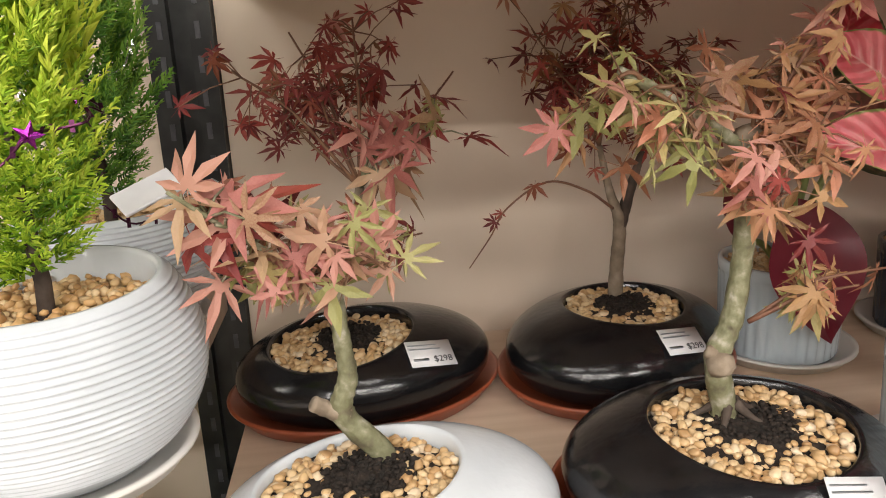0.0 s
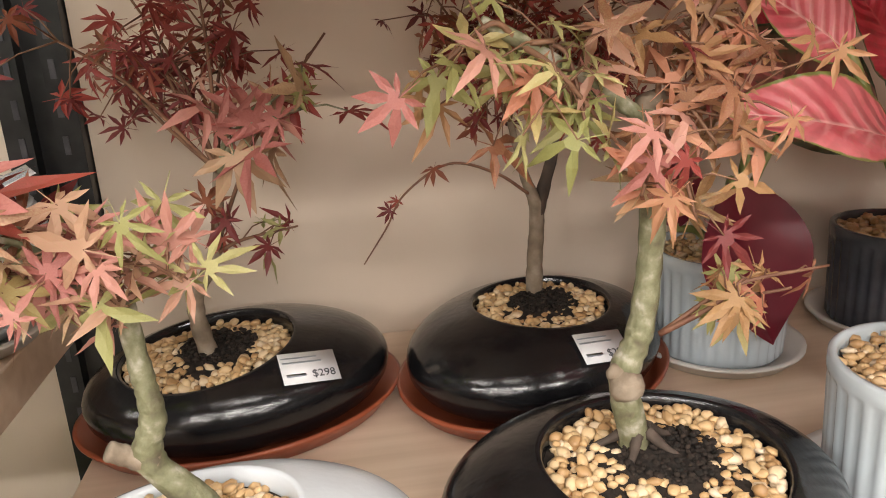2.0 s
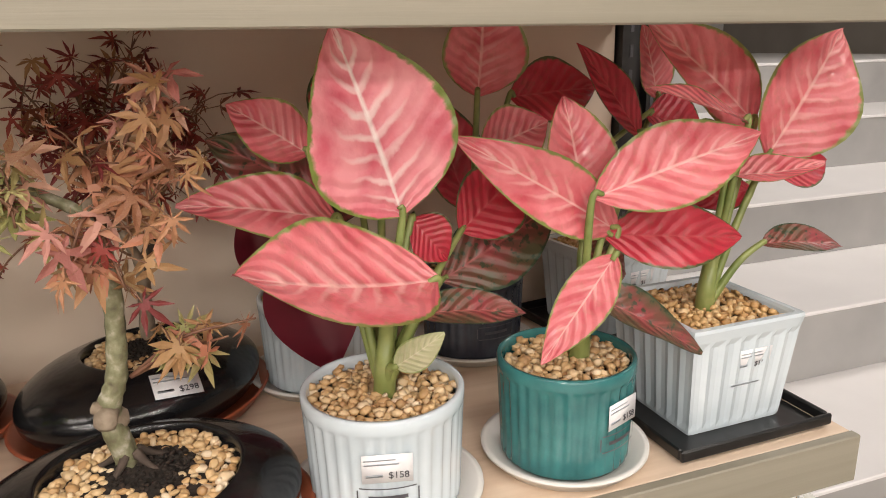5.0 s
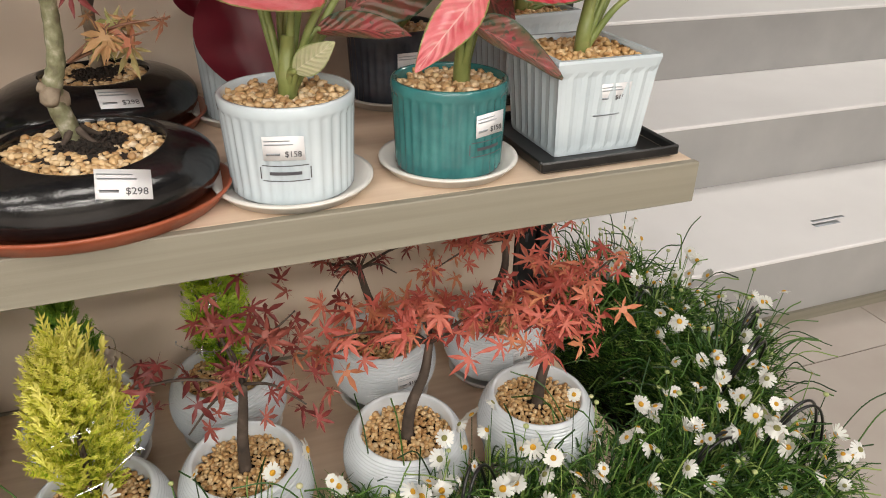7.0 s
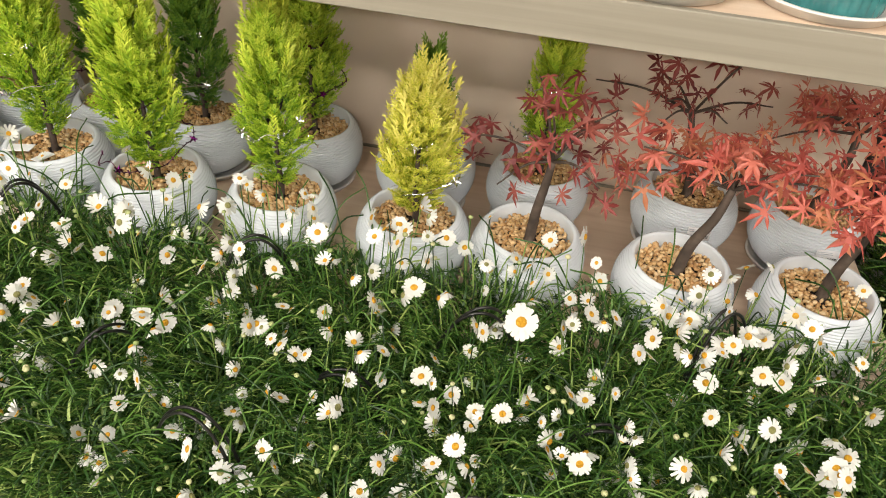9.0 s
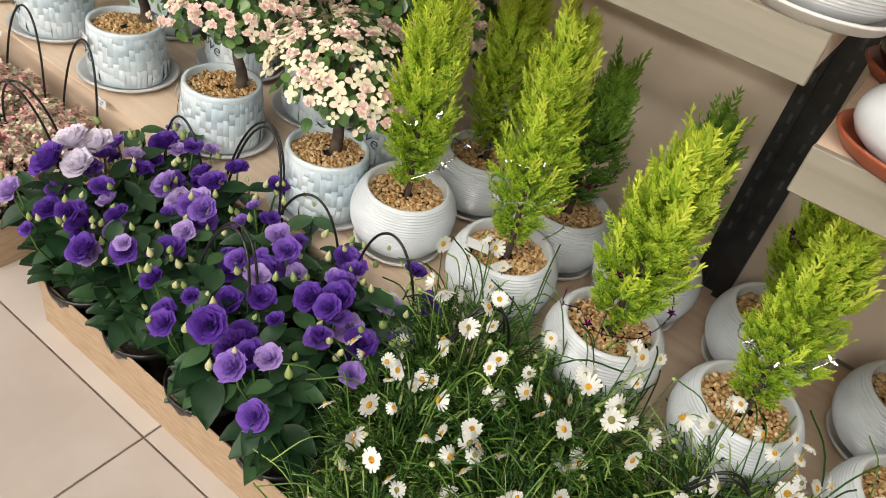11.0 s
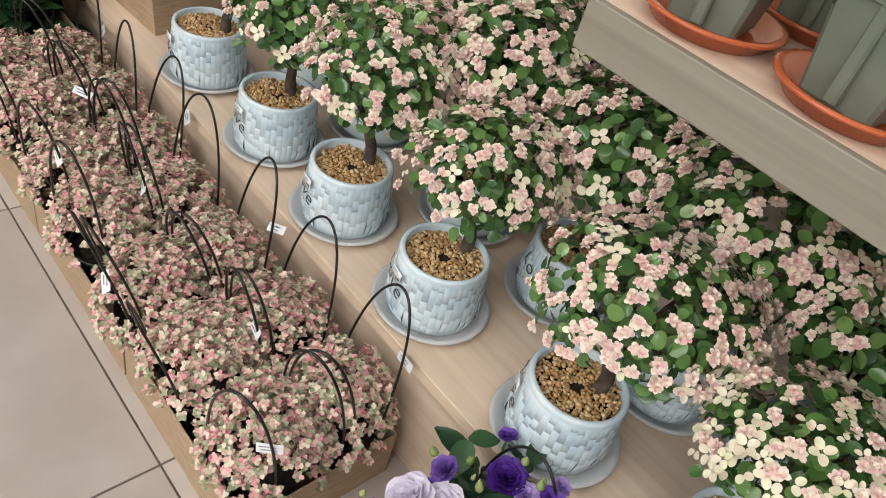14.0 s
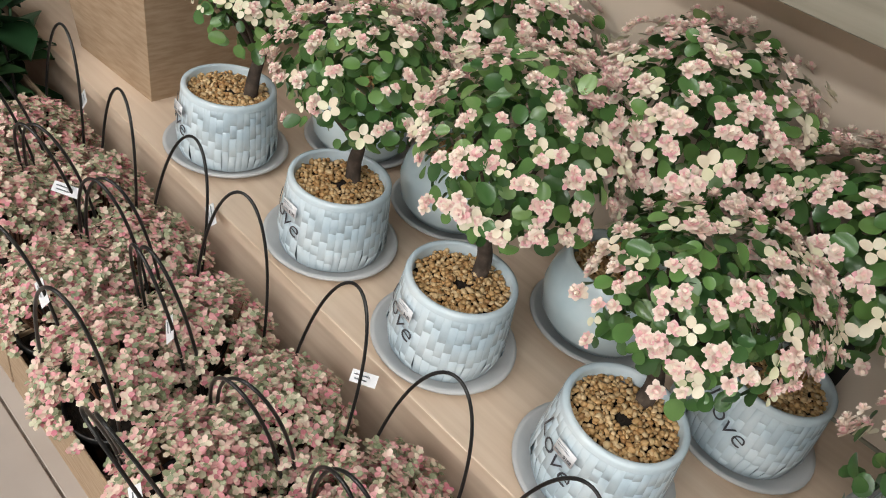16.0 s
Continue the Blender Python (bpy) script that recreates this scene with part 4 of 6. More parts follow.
part("branch", g2, TWIG, M2, "long bare hanging twig")
for p, s in (((2.645, -0.16, 1.112), 0.022), ((2.60, -0.15, 1.07), 0.016), ((2.608, -0.15, 1.08), 0.013)):
    part("leaf", LEAF["dark"][1], None, M2, "", False, I2 @ leaf_pose(p, r2, s))
# the orange one in front
r3 = random.Random(23)
I3 = M3.matrix_basis.inverted()
W3 = [(2.742, -0.44, 0.94), (2.738, -0.44, 0.97), (2.730, -0.44, 1.013), (2.741, -0.44, 1.05), (2.746, -0.44, 1.12), (2.741, -0.44, 1.195)]
trunk_part(M3, [I3 @ Vector(p) for p in W3], [0.0125, 0.0105, 0.0108, 0.0088, 0.0082, 0.0078], GREENBARK, label="thick olive green stem")
for k in range(5):
    a = k * 1.3 + 0.3
    trunk_part(M3, [I3 @ Vector((2.742 + 0.006 * math.cos(a), -0.44 + 0.006 * math.sin(a), 0.972)), I3 @ Vector((2.742 + 0.022 * math.cos(a), -0.44 + 0.02 * math.sin(a), 0.962)), I3 @ Vector((2.742 + 0.05 * math.cos(a), -0.44 + 0.038 * math.sin(a), 0.95))], [0.005, 0.003, 0.0015], DARKBARK, "root", n=6)
kv, kf = ICO2
for p, s in (((2.728, -0.449, 1.012), 0.0115), ((2.733, -0.438, 1.005), 0.012), ((2.744, -0.44, 1.195), 0.011), ((2.722, -0.445, 1.02), 0.006)):
    rk = random.Random(int(p[2] * 1e4))
    g3 = Geo().placed(kv * (1 + 0.18 * np.array([[rk.uniform(-1, 1)] for _ in kv])), kf, Matrix.Translation(I3 @ Vector(p)) @ Matrix.Scale(s, 4))
    part("knot", g3, BARK, M3, "pale knotted bark")
trunk_part(M3, [I3 @ Vector(p) for p in ((2.741, -0.44, 1.185), (2.72, -0.44, 1.20), (2.657, -0.45, 1.238), (2.635, -0.45, 1.25))], [0.0055, 0.005, 0.0045, 0.003], GREENBARK, "branch", "bright green side branch")
twig_spray(M3, I3, [(2.69, -0.47, 1.19), (2.65, -0.46, 1.20), (2.715, -0.46, 1.175), (2.675, -0.44, 1.235), (2.61, -0.45, 1.225)], (2.657, -0.45, 1.236), r3, (0.020, 0.036), mixer(("green", 6), ("pink", 1), ("orange", 1)), 8, spread=0.022)
twig_spray(M3, I3, [(2.77, -0.47, 1.175), (2.79, -0.46, 1.20), (2.72, -0.48, 1.15), (2.76, -0.47, 1.13), (2.80, -0.45, 1.225), (2.74, -0.44, 1.24), (2.77, -0.42, 1.245)], (2.743, -0.445, 1.19), r3, (0.022, 0.037), mixer(("orange", 7), ("pink", 2), ("dark", 1)), 9, spread=0.023)
twig_spray(M3, I3, [(2.815, -0.45, 1.30), (2.80, -0.44, 1.27)], (2.75, -0.44, 1.2), r3, (0.022, 0.035), mixer(("pink", 4), ("orange", 2)), 6, spread=0.014)
twig_spray(M3, I3, [(2.835, -0.46, 1.075), (2.86, -0.46, 1.088), (2.80, -0.46, 1.085)], (2.752, -0.445, 1.045), r3, (0.020, 0.033), mixer(("green", 2), ("orange", 3)), 5, spread=0.013)
# the salmon one in the white pot
r4 = random.Random(24)
I4 = M4.matrix_basis.inverted()
W4 = [(2.455, -0.45, 0.945), (2.447, -0.45, 0.965), (2.420, -0.45, 1.0), (2.426, -0.45, 1.03), (2.424, -0.45, 1.06), (2.421, -0.45, 1.105)]
trunk_part(M4, [I4 @ Vector(p) for p in W4], [0.010, 0.0095, 0.0098, 0.0078, 0.0066, 0.0062], GREENBARK, label="bent olive green stem with grey bark")
trunk_part(M4, [I4 @ Vector(p) for p in ((2.424, -0.45, 0.998), (2.408, -0.452, 1.006), (2.398, -0.455, 1.013))], [0.0085, 0.007, 0.006], BARK, "stub", "pale cut stub")
twig_spray(M4, I4, [(2.36, -0.47, 1.135), (2.40, -0.47, 1.125), (2.44, -0.46, 1.13), (2.46, -0.47, 1.12), (2.41, -0.46, 1.155), (2.38, -0.48, 1.11)], W4[-1], r4, (0.022, 0.037), mixer(("pink", 6), ("green", 2)), 9, spread=0.02)
twig_spray(M4, I4, [(2.325, -0.5, 1.19), (2.35, -0.49, 1.165)], W4[-1], r4, (0.034, 0.052), mixer(("dark", 3), ("pink", 2)), 7, GREENBARK, 0.003, 0.018)

# ---------- ribbed cups and square pots with aglaonema ----------
def ag_leaf(width, length, mat_, seed, curl=0.25, fold=0.35, name="leaf"):
    """A broad ovate leaf from the origin along +z that faces -y; the rim waves and the tip bends."""
    r = random.Random(seed)
    nu, nv = 9, 15
    V, U = [], []
    ph = r.uniform(0, 6)
    for j in range(nv):
        v = j / (nv - 1)
        w = width * 0.5 * (math.sin(math.pi * min(1, v**0.86)) ** 0.88) * (1 - 0.12 * v) * 1.08 + 0.0012
        for i in range(nu):
            u = -1 + 2 * i / (nu - 1)
            x = u * w
            y = -abs(u) * w * fold + curl * length * (v - 0.2) ** 2 + 0.03 * width * math.sin(9 * v + ph + 2 * u) * abs(u)
            V.append((x, y, v * length))
            U.append((u, v))
    return Geo().add(V, grid_faces(nv, nu, False), 0, U).mesh(name, mat_)


def leaf_between(ob, inv, base, tip, width, mat_, seed, curl=0.2, face=(0.05, -1, 0.35), stalk=None, fold=0.3):
    b, e = Vector(base), Vector(tip)
    z = (e - b)
    ln = z.length
    z.normalize()
    f = Vector(face)
    y = -(f - z * f.dot(z)).normalized()
    x = y.cross(z)
    m = Matrix(((x.x, y.x, z.x, b.x), (x.y, y.y, z.y, b.y), (x.z, y.z, z.z, b.z), (0, 0, 0, 1)))
    part("leaf", ag_leaf(width, ln, mat_, seed, curl, fold), None, ob, "", True, inv @ m)
    if stalk is not None:
        s = Vector(stalk)
        line = spline([s, s * 0.45 + b * 0.55 + Vector((0, 0, 0.012)), b, b + z * ln * 0.06], 6)
        part("stalk", tube(Geo(), [inv @ Vector(p) for p in line], np.linspace(0.0055, 0.0028, len(line)), 8), STALK, ob, "pale green leaf stalk")


def fluted(radius, h, glaze, taper=0.94):
    n = 34 * 4
    a = np.linspace(0, 2 * np.pi, n, endpoint=False)
    rows = []
    flute = 0.5 - 0.5 * np.cos(a * 34)
    for k, z, d in ((taper * 0.96, 0, 0), (taper, 0.004, 0.3), (taper + 0.005, 0.012, 1), ((taper + 1) / 2, h * 0.5, 1), (0.995, h * 0.84, 1), (1.0, h * 0.88, 0.2), (1.005, h * 0.9, 0), (1.005, h * 0.985, 0), (0.985, h, 0), (0.935, h, 0), (0.915, h - 0.004, 0), (0.905, h - 0.05, 0)):
        rr = radius * k - 0.0028 * flute * d
        rows.append(np.stack([rr * np.cos(a), rr * np.sin(a), np.full(n, z)], 1))
    return Geo().add(np.concatenate(rows), grid_faces(len(rows), n, True) + [list(range(n))[::-1]]).mesh("pot", glaze)


def cup_label(ob, yaw, rad, z, price, ink):
    price_label(ob, pose(0, 0, 0, 0, 0, yaw) @ facing(0.0, -rad - 0.0006, z, 0, 0), price, 0.85)
    g = Geo()
    for x0, x1, z0, z1 in ((-0.026, 0.026, 0.0085, 0.0097), (-0.026, 0.026, -0.0097, -0.0085), (-0.0285, -0.0272, -0.007, 0.007), (0.0272, 0.0285, -0.007, 0.007), (-0.018, 0.018, -0.002, 0.002)):
        n = 6
        for k in range(n):
            a0, a1 = x0 + (x1 - x0) * k / n, x0 + (x1 - x0) * (k + 1) / n
            yy = lambda q: -math.sqrt(max(0, (rad + 0.0008) ** 2 - q * q))
            g.add([(a0, yy(a0), z0), (a1, yy(a1), z0), (a1, yy(a1), z1), (a0, yy(a0), z1)], [[0, 1, 2, 3]])
    part("emblem", g, ink, ob, "small framed emblem", False, pose(0, 0, z - 0.03, 0, 0, yaw))


def cup(label, x, y, radius, h, glaze, saucer, price="", yaw=0.0, ink=INK):
    ob = thing("potted_plant", label, "potted plant", "ribbed cups", pose(x, y, SH_A))
    part("saucer", DISH_W, None, ob, "thin white plastic saucer", True, pose(0, 0, 0) @ Matrix.Diagonal((radius * 1.24 / 0.089, radius * 1.24 / 0.089, 1, 1)))
    part("pot", fluted(radius, h, glaze), None, ob, "glazed pot with upright flutes", True, pose(0, 0, 0.0045))
    gm = gravel_mesh("gravel", GRAVEL, radius * 0.9, radius * 0.9, h - 0.012, 0.0062, 0, int(x * 1000), ICO1)
    part("gravel", gm, None, ob, "layer of pale yellow gravel", True, pose(0, 0, 0.0045))
    part("soil", lathe(Geo(), [(radius * 0.9, h - 0.018), (0.001, h - 0.014)], 28), SOIL, ob, "", True, pose(0, 0, 0.0045))
    if price:
        cup_label(ob, yaw, radius * 0.985, h * 0.66, price, ink)
    return ob


def square_pot(label, x, y, z, rot, top, h, price=""):
    ob = thing("potted_plant", label, "potted plant", "square pots", pose(x, y, z, 0, 0, rot))
    t = Geo()
    k = top * 0.5 + 0.022
    box(t, -k, k, -k, k, 0, 0.006, bevel=0.003)
    for a, b, c, d in ((-k - 0.006, k + 0.006, -k - 0.006, -k), (-k - 0.006, k + 0.006, k, k + 0.006), (-k - 0.006, -k, -k, k), (k, k + 0.006, -k, k)):
        box(t, a, b, c, d, 0.004, 0.018, bevel=0.002)
    part("tray", t, BLACK, ob, "black square plastic tray", False)
    n = 21
    loop = []
    for s in range(4):
        for i in range(n):
            q = -1 + 2 * i / n
            fl = 0.5 - 0.5 * math.cos(2 * math.pi * i / n * 7)
            loop.append(((q, -1, fl), (1, q, fl), (-q, 1, fl), (-1, -q, fl))[s])
    rows = []
    for kk, zz, dd in ((0.83, 0, 0), (0.845, 0.004, 0.3), (0.855, 0.012, 1), (0.955, h * 0.82, 1), (0.97, h * 0.88, 0.1), (1.0, h * 0.97, 0), (0.99, h, 0), (0.90, h, 0), (0.88, h - 0.004, 0), (0.86, h - 0.04, 0)):
        row = []
        for i, (px, py, fl) in enumerate(loop):
            s = i // n
            nx, ny = ((0, -1), (1, 0), (0, 1), (-1, 0))[s]
            c = 0.985 if abs(px) == 1 and abs(py) == 1 else 1
            row.append((px * kk * top / 2 * c - nx * 0.0028 * fl * dd, py * kk * top / 2 * c - ny * 0.0028 * fl * dd, zz))
        rows.append(row)
    part("pot", Geo().add(np.concatenate(rows), grid_faces(len(rows), 4 * n, True) + [list(range(4 * n))[::-1]]), GLAZE_PALE, ob, "pale blue square tapered pot with flutes", False, pose(0, 0, 0.0065))
    part("soil", box(Geo(), -top * 0.43, top * 0.43, -top * 0.43, top * 0.43, h - 0.03, h - 0.016), SOIL, ob, "", False, pose(0, 0, 0.0065))
    gm = gravel_mesh("gravel", GRAVEL_TAN, top * 0.56, top * 0.56, h - 0.012, 0.006, 0, int(x * 999), ICO1)
    v = np.empty(len(gm.vertices) * 3, np.float32)
    gm.vertices.foreach_get("co", v)
    v = v.reshape(-1, 3)
    v[:, :2] = np.clip(v[:, :2], -top * 0.42, top * 0.42)
    gm.vertices.foreach_set("co", v.ravel())
    part("gravel", gm, None, ob, "layer of tan gravel", True, pose(0, 0, 0.0065))
    if price:
        price_label(ob, facing(0.015, -top * 0.455, h * 0.68, 0, -9), price, 0.85)
        part("emblem", BAR, None, ob, "small framed emblem", False, facing(0.005, -top * 0.437 - 0.002, h * 0.46, 0, -9) @ Matrix.Diagonal((0.04, 0.002, 1, 1)))
    return ob


CUP1 = cup("pink aglaonema in a white fluted cup pot", 2.974, -0.452, 0.0795, 0.118, GLAZE_PALE, SAUCER_W, "$158", -14)
CUP2 = cup("red aglaonema in a teal fluted cup pot", 3.180, -0.448, 0.0745, 0.115, GLAZE_TEAL, SAUCER_W, "$158", 22)
CUP3 = cup("maroon-backed aglaonema in a white fluted cup pot", 2.965, -0.15, 0.076, 0.118, GLAZE_PALE, SAUCER_W)
CUP4 = cup("aglaonema in a dark grey fluted cup pot", 3.20, -0.135, 0.076, 0.118, GLAZE_NAVY, SAUCER_W, "$158", 5)
SQ1 = square_pot("pink aglaonema in a pale blue square pot", 3.384, -0.418, SH_A, 1, 0.158, 0.132, "$158")
SQ2 = square_pot("aglaonema in a pale square pot at the back", 3.43, -0.13, SH_A, 8, 0.15, 0.132, "$158")
bpy.context.view_layer.update()


def crown(ob, stalk, rows):
    inv = ob.matrix_basis.inverted()
    for i, (base, tip, w, mt, curl, face) in enumerate(rows):
        leaf_between(ob, inv, base, tip, w, mt, i * 7 + 3, curl, face, stalk)
    s = Vector(stalk)
    part("stem", tube(Geo(), [inv @ (s + Vector((0, 0, -0.02))), inv @ (s + Vector((0.002, 0, 0.03))), inv @ (s + Vector((0.006, 0, 0.075)))], [0.012, 0.011, 0.007], 10), STALK, ob, "short pale stem")


F0, FU, FL, FR = (0.05, -1, 0.35), (0.0, -0.5, 1), (-0.5, -1, 0.4), (0.5, -0.9, 0.4)
crown(CUP1, (2.975, -0.452, 0.985), [
    ((3.001, -0.45, 1.164), (2.945, -0.47, 1.334), 0.142, AG_WHITE, 0.1, F0),
    ((3.021, -0.49, 1.11), (2.831, -0.545, 1.137), 0.125, AG_PINK, -0.2, (0.05, -0.5, 0.85)),
    ((2.934, -0.36, 1.214), (2.861, -0.35, 1.268), 0.06, AG_PINK, 0.15, F0),
    ((2.992, -0.33, 1.145), (2.84, -0.31, 1.232), 0.095, AG_GREEN, 0.1, F0),
    ((2.953, -0.4, 1.154), (2.81, -0.42, 1.196), 0.07, AG_PINK, 0.2, (0, -0.8, 0.8)),
    ((3.086, -0.38, 1.123), (3.172, -0.36, 1.185), 0.08, AG_RED, 0.1, F0),
    ((3.07, -0.36, 1.064), (3.231, -0.34, 1.136), 0.09, AG_GREEN, 0.15, F0),
    ((3.015, -0.44, 1.061), (3.127, -0.46, 1.063), 0.05, AG_GREEN, 0.2, FU),
    ((2.982, -0.47, 1.023), (3.025, -0.49, 1.056), 0.03, AG_PALE, 0.2, F0),
    ((3.022, -0.41, 1.151), (3.062, -0.41, 1.103), 0.05, AG_RED, 0.1, F0),
    ((3.015, -0.33, 1.187), (2.963, -0.32, 1.267), 0.07, AG_RED, 0.1, F0),
])
crown(CUP2, (3.195, -0.448, 0.985), [
    ((3.213, -0.42, 1.142), (3.201, -0.4, 1.263), 0.09, AG_PINK, 0.1, F0),
    ((3.244, -0.44, 1.121), (3.062, -0.46, 1.233), 0.068, AG_PINK, 0.2, FL),
    ((3.198, -0.46, 1.165), (3.396, -0.48, 1.226), 0.085, AG_PINK, 0.12, (0.1, -1, 0.6)),
    ((3.225, -0.44, 1.119), (3.406, -0.46, 1.103), 0.072, AG_RED, 0.15, F0),
    ((3.209, -0.49, 1.113), (3.108, -0.53, 1.031), 0.048, AG_PINK, 0.1, FL),
    ((3.186, -0.47, 1.07), (3.308, -0.52, 1.01), 0.06, AG_GREEN, 0.15, FU),
    ((3.223, -0.4, 1.094), (3.31, -0.38, 1.047), 0.05, AG_GREEN, 0.2, F0),
])
crown(SQ1, (3.384, -0.418, 1.0), [
    ((3.462, -0.39, 1.219), (3.327, -0.38, 1.339), 0.1, AG_PINK, 0.15, F0),
    ((3.466, -0.41, 1.182), (3.548, -0.43, 1.326), 0.13, AG_PINK, 0.1, F0),
    ((3.4, -0.42, 1.167), (3.499, -0.46, 1.168), 0.05, AG_PINK, -0.2, FU),
    ((3.415, -0.43, 1.226), (3.267, -0.45, 1.279), 0.045, AG_PINK, 0.1, FU),
    ((3.451, -0.43, 1.082), (3.537, -0.47, 1.09), 0.05, AG_GREEN, 0.25, FU),
    ((3.496, -0.36, 1.131), (3.413, -0.34, 1.12), 0.04, AG_RED, 0.2, F0),
])
crown(CUP3, (2.965, -0.15, 0.985), [
    ((2.93, -0.215, 1.09), (2.965, -0.245, 0.925), 0.115, MAROON, -0.1, F0), ((2.90, -0.17, 1.03), (2.885, -0.17, 1.13), 0.055, MAROON, 0.1, F0), ((3.0, -0.16, 1.20), (3.03, -0.15, 1.32), 0.085, AG_RED, 0.1, F0), ((3.02, -0.16, 1.13), (3.10, -0.17, 1.17), 0.07, AG_RED, 0.15, FR)])
crown(CUP4, (3.20, -0.135, 0.985), [
    ((3.162, -0.25, 1.254), (3.171, -0.26, 1.378), 0.11, AG_PINK, 0.1, F0),
    ((3.228, -0.2, 1.248), (3.367, -0.2, 1.259), 0.085, AG_RED, 0.15, F0),
    ((3.153, -0.28, 1.192), (3.246, -0.28, 1.224), 0.075, AG_PINK, 0.1, F0),
    ((3.407, -0.24, 1.191), (3.306, -0.25, 1.316), 0.055, AG_RED, 0.1, F0),
    ((3.443, -0.2, 1.215), (3.559, -0.2, 1.186), 0.085, AG_RED, 0.2, FR),
    ((3.182, -0.17, 1.095), (3.126, -0.16, 1.265), 0.09, AG_RED, 0.1, F0),
])
crown(SQ2, (3.43, -0.13, 1.0), [
    ((3.475, -0.18, 1.235), (3.443, -0.19, 1.338), 0.065, AG_PINK, 0.1, F0),
    ((3.54, -0.16, 1.142), (3.632, -0.17, 1.179), 0.08, AG_RED, 0.2, FR),
    ((3.734, -0.16, 1.1), (3.839, -0.17, 1.121), 0.07, AG_RED, 0.2, FL),
])

# ---------- ball pots on the bench and the left shelf ----------
FRONT, REAR = -0.43, -0.19
for i, (x, y, kind, var) in enumerate(((1.716, -0.42, "lime", 0), (1.946, -0.415, "lime", 1), (2.171, -0.441, "lime", 2), (2.407, -0.43, "lime", 1), (2.657, -0.431, "gold", 0))):
    cypress_pot(x, y, BENCH, kind, var, i + 1, True, 0, (2, -4, 3, -2, 2)[i], silver=i != 2, scale=(0.98, 1.0, 1.0, 0.92, 0.98)[i], tall=(1.3, 1.12, 1.06, 1.0, 1.0)[i])
for i, (x, y, kind, var) in enumerate(((1.735, -0.18, "lime", 1), (1.955, -0.20, "deep", 0), (2.148, -0.20, "deep", 0), (2.381, -0.18, "lime", 0), (2.628, -0.195, "deep", 1), (2.86, -0.195, "lime", 1))):
    cypress_pot(x, y, BENCH, kind, var, i + 11, True, 0, (-3, 2, 3, -2, 1, 0)[i], silver=i not in (1, 3), price="$148" if i == 4 else "", scale=0.8 if i == 5 else 1.0)
cypress_pot(2.226, -0.470, SH_B, "lime", 0, 31, True, 0, 0, silver=False, scale=0.92)
cypress_pot(2.188, -0.20, SH_B, "deep", 0, 32, True, 0, 0, scale=1.05)
cypress_pot(1.785, -0.415, SH_B, "lime", 1, 33, True)

SMALL = [np.array(v) for v, f in LEAFSHAPES]


def small_maple_meshes(seed, material, count, lean):
    """Leaves and twigs of a little maple above a pot, as two meshes."""
    r = random.Random(seed)
    leaves, wood = Geo(), Geo()
    top = (lean, r.uniform(-0.01, 0.01), 0.13)
    tube(wood, spline([(0, 0, -0.02), (lean * 0.2, 0.002, 0.04), (lean * 0.7, 0, 0.09), top], 5), np.linspace(0.0085, 0.005, 16), 8)
    for b in range(7):
        a = b / 7 * 6.283 + r.uniform(-0.4, 0.4)
        d = r.uniform(0.05, 0.15)
        e = (top[0] + d * math.cos(a), top[1] + 0.7 * d * math.sin(a), top[2] + r.uniform(-0.03, 0.11))
        line = spline([top, ((top[0] + e[0]) / 2, (top[1] + e[1]) / 2, (top[2] + e[2]) / 2 + 0.012), e], 5)
        tube(wood, line, np.linspace(0.0024, 0.001, len(line)), 5)
        for _ in range(count // 7):
            t = r.uniform(0.5, 1.0)
            p = line[int(t * (len(line) - 1))] + np.array([r.gauss(0, 0.022), r.gauss(0, 0.02), r.gauss(0, 0.018)])
            k = r.randrange(5)
            leaves.placed(LEAFSHAPES[k][0], LEAFSHAPES[k][1], leaf_pose(p, r, r.uniform(0.019, 0.031), (0, -0.6, 0.7)))
    return leaves.mesh("foliage", material, False), wood.mesh("trunk", DARKBARK)


SM = [small_maple_meshes(51, MAPLE_WINE, 56, 0.012), small_maple_meshes(52, MAPLE_RED, 105, 0.035), small_maple_meshes(53, MAPLE_RED, 126, 0.02), small_maple_meshes(54, MAPLE_WINE, 40, -0.03)]
for i, (x, y, v, spin, price) in enumerate(((2.864, -0.426, 0, 0, ""), (3.119, -0.439, 1, 0, ""), (3.357, -0.438, 2, 0, ""), (3.154, -0.181, 3, 0, "$148"), (3.387, -0.181, 1, 30, "$148"))):
    ob = pot_ball("small coral red maple in a white ribbed ball pot" if v in (1, 2) else "sparse wine red maple in a white ribbed ball pot", x, y, BENCH, True, i + 3, 0, price=price)
    part("trunk", SM[v][1], None, ob, "slender dark trunk and twigs", True, pose(0, 0, BALL_Z - 0.012, 0, 0, spin) @ Matrix.Scale(1.25, 4))
    part("foliage", SM[v][0], None, ob, "pointed palmate leaves", False, pose(0, 0, BALL_Z - 0.012, 0, 0, spin) @ Matrix.Scale(1.25, 4))

# loose plant cards on the gravel
for x, y, rz, w, h in ((1.905, -0.455, 15, 0.05, 0.03), (1.965, -0.47, 70, 0.036, 0.022)):
    ob = part("plant_card", box(Geo(), -w / 2, w / 2, -h / 2, h / 2, 0, 0.0012, bevel=0.0004), CARD, None, "", False, pose(x, y, BENCH + BALL_Z + 0.002, -6, 0, rz))
    tagged(ob, "small white plant card lying on the gravel", "card")
ob = thing("plant_card", "folded white card with a price sticker on the pot rim", "card", "", pose(2.245, -0.255, SH_B + 0.158, 25, -20, 30))
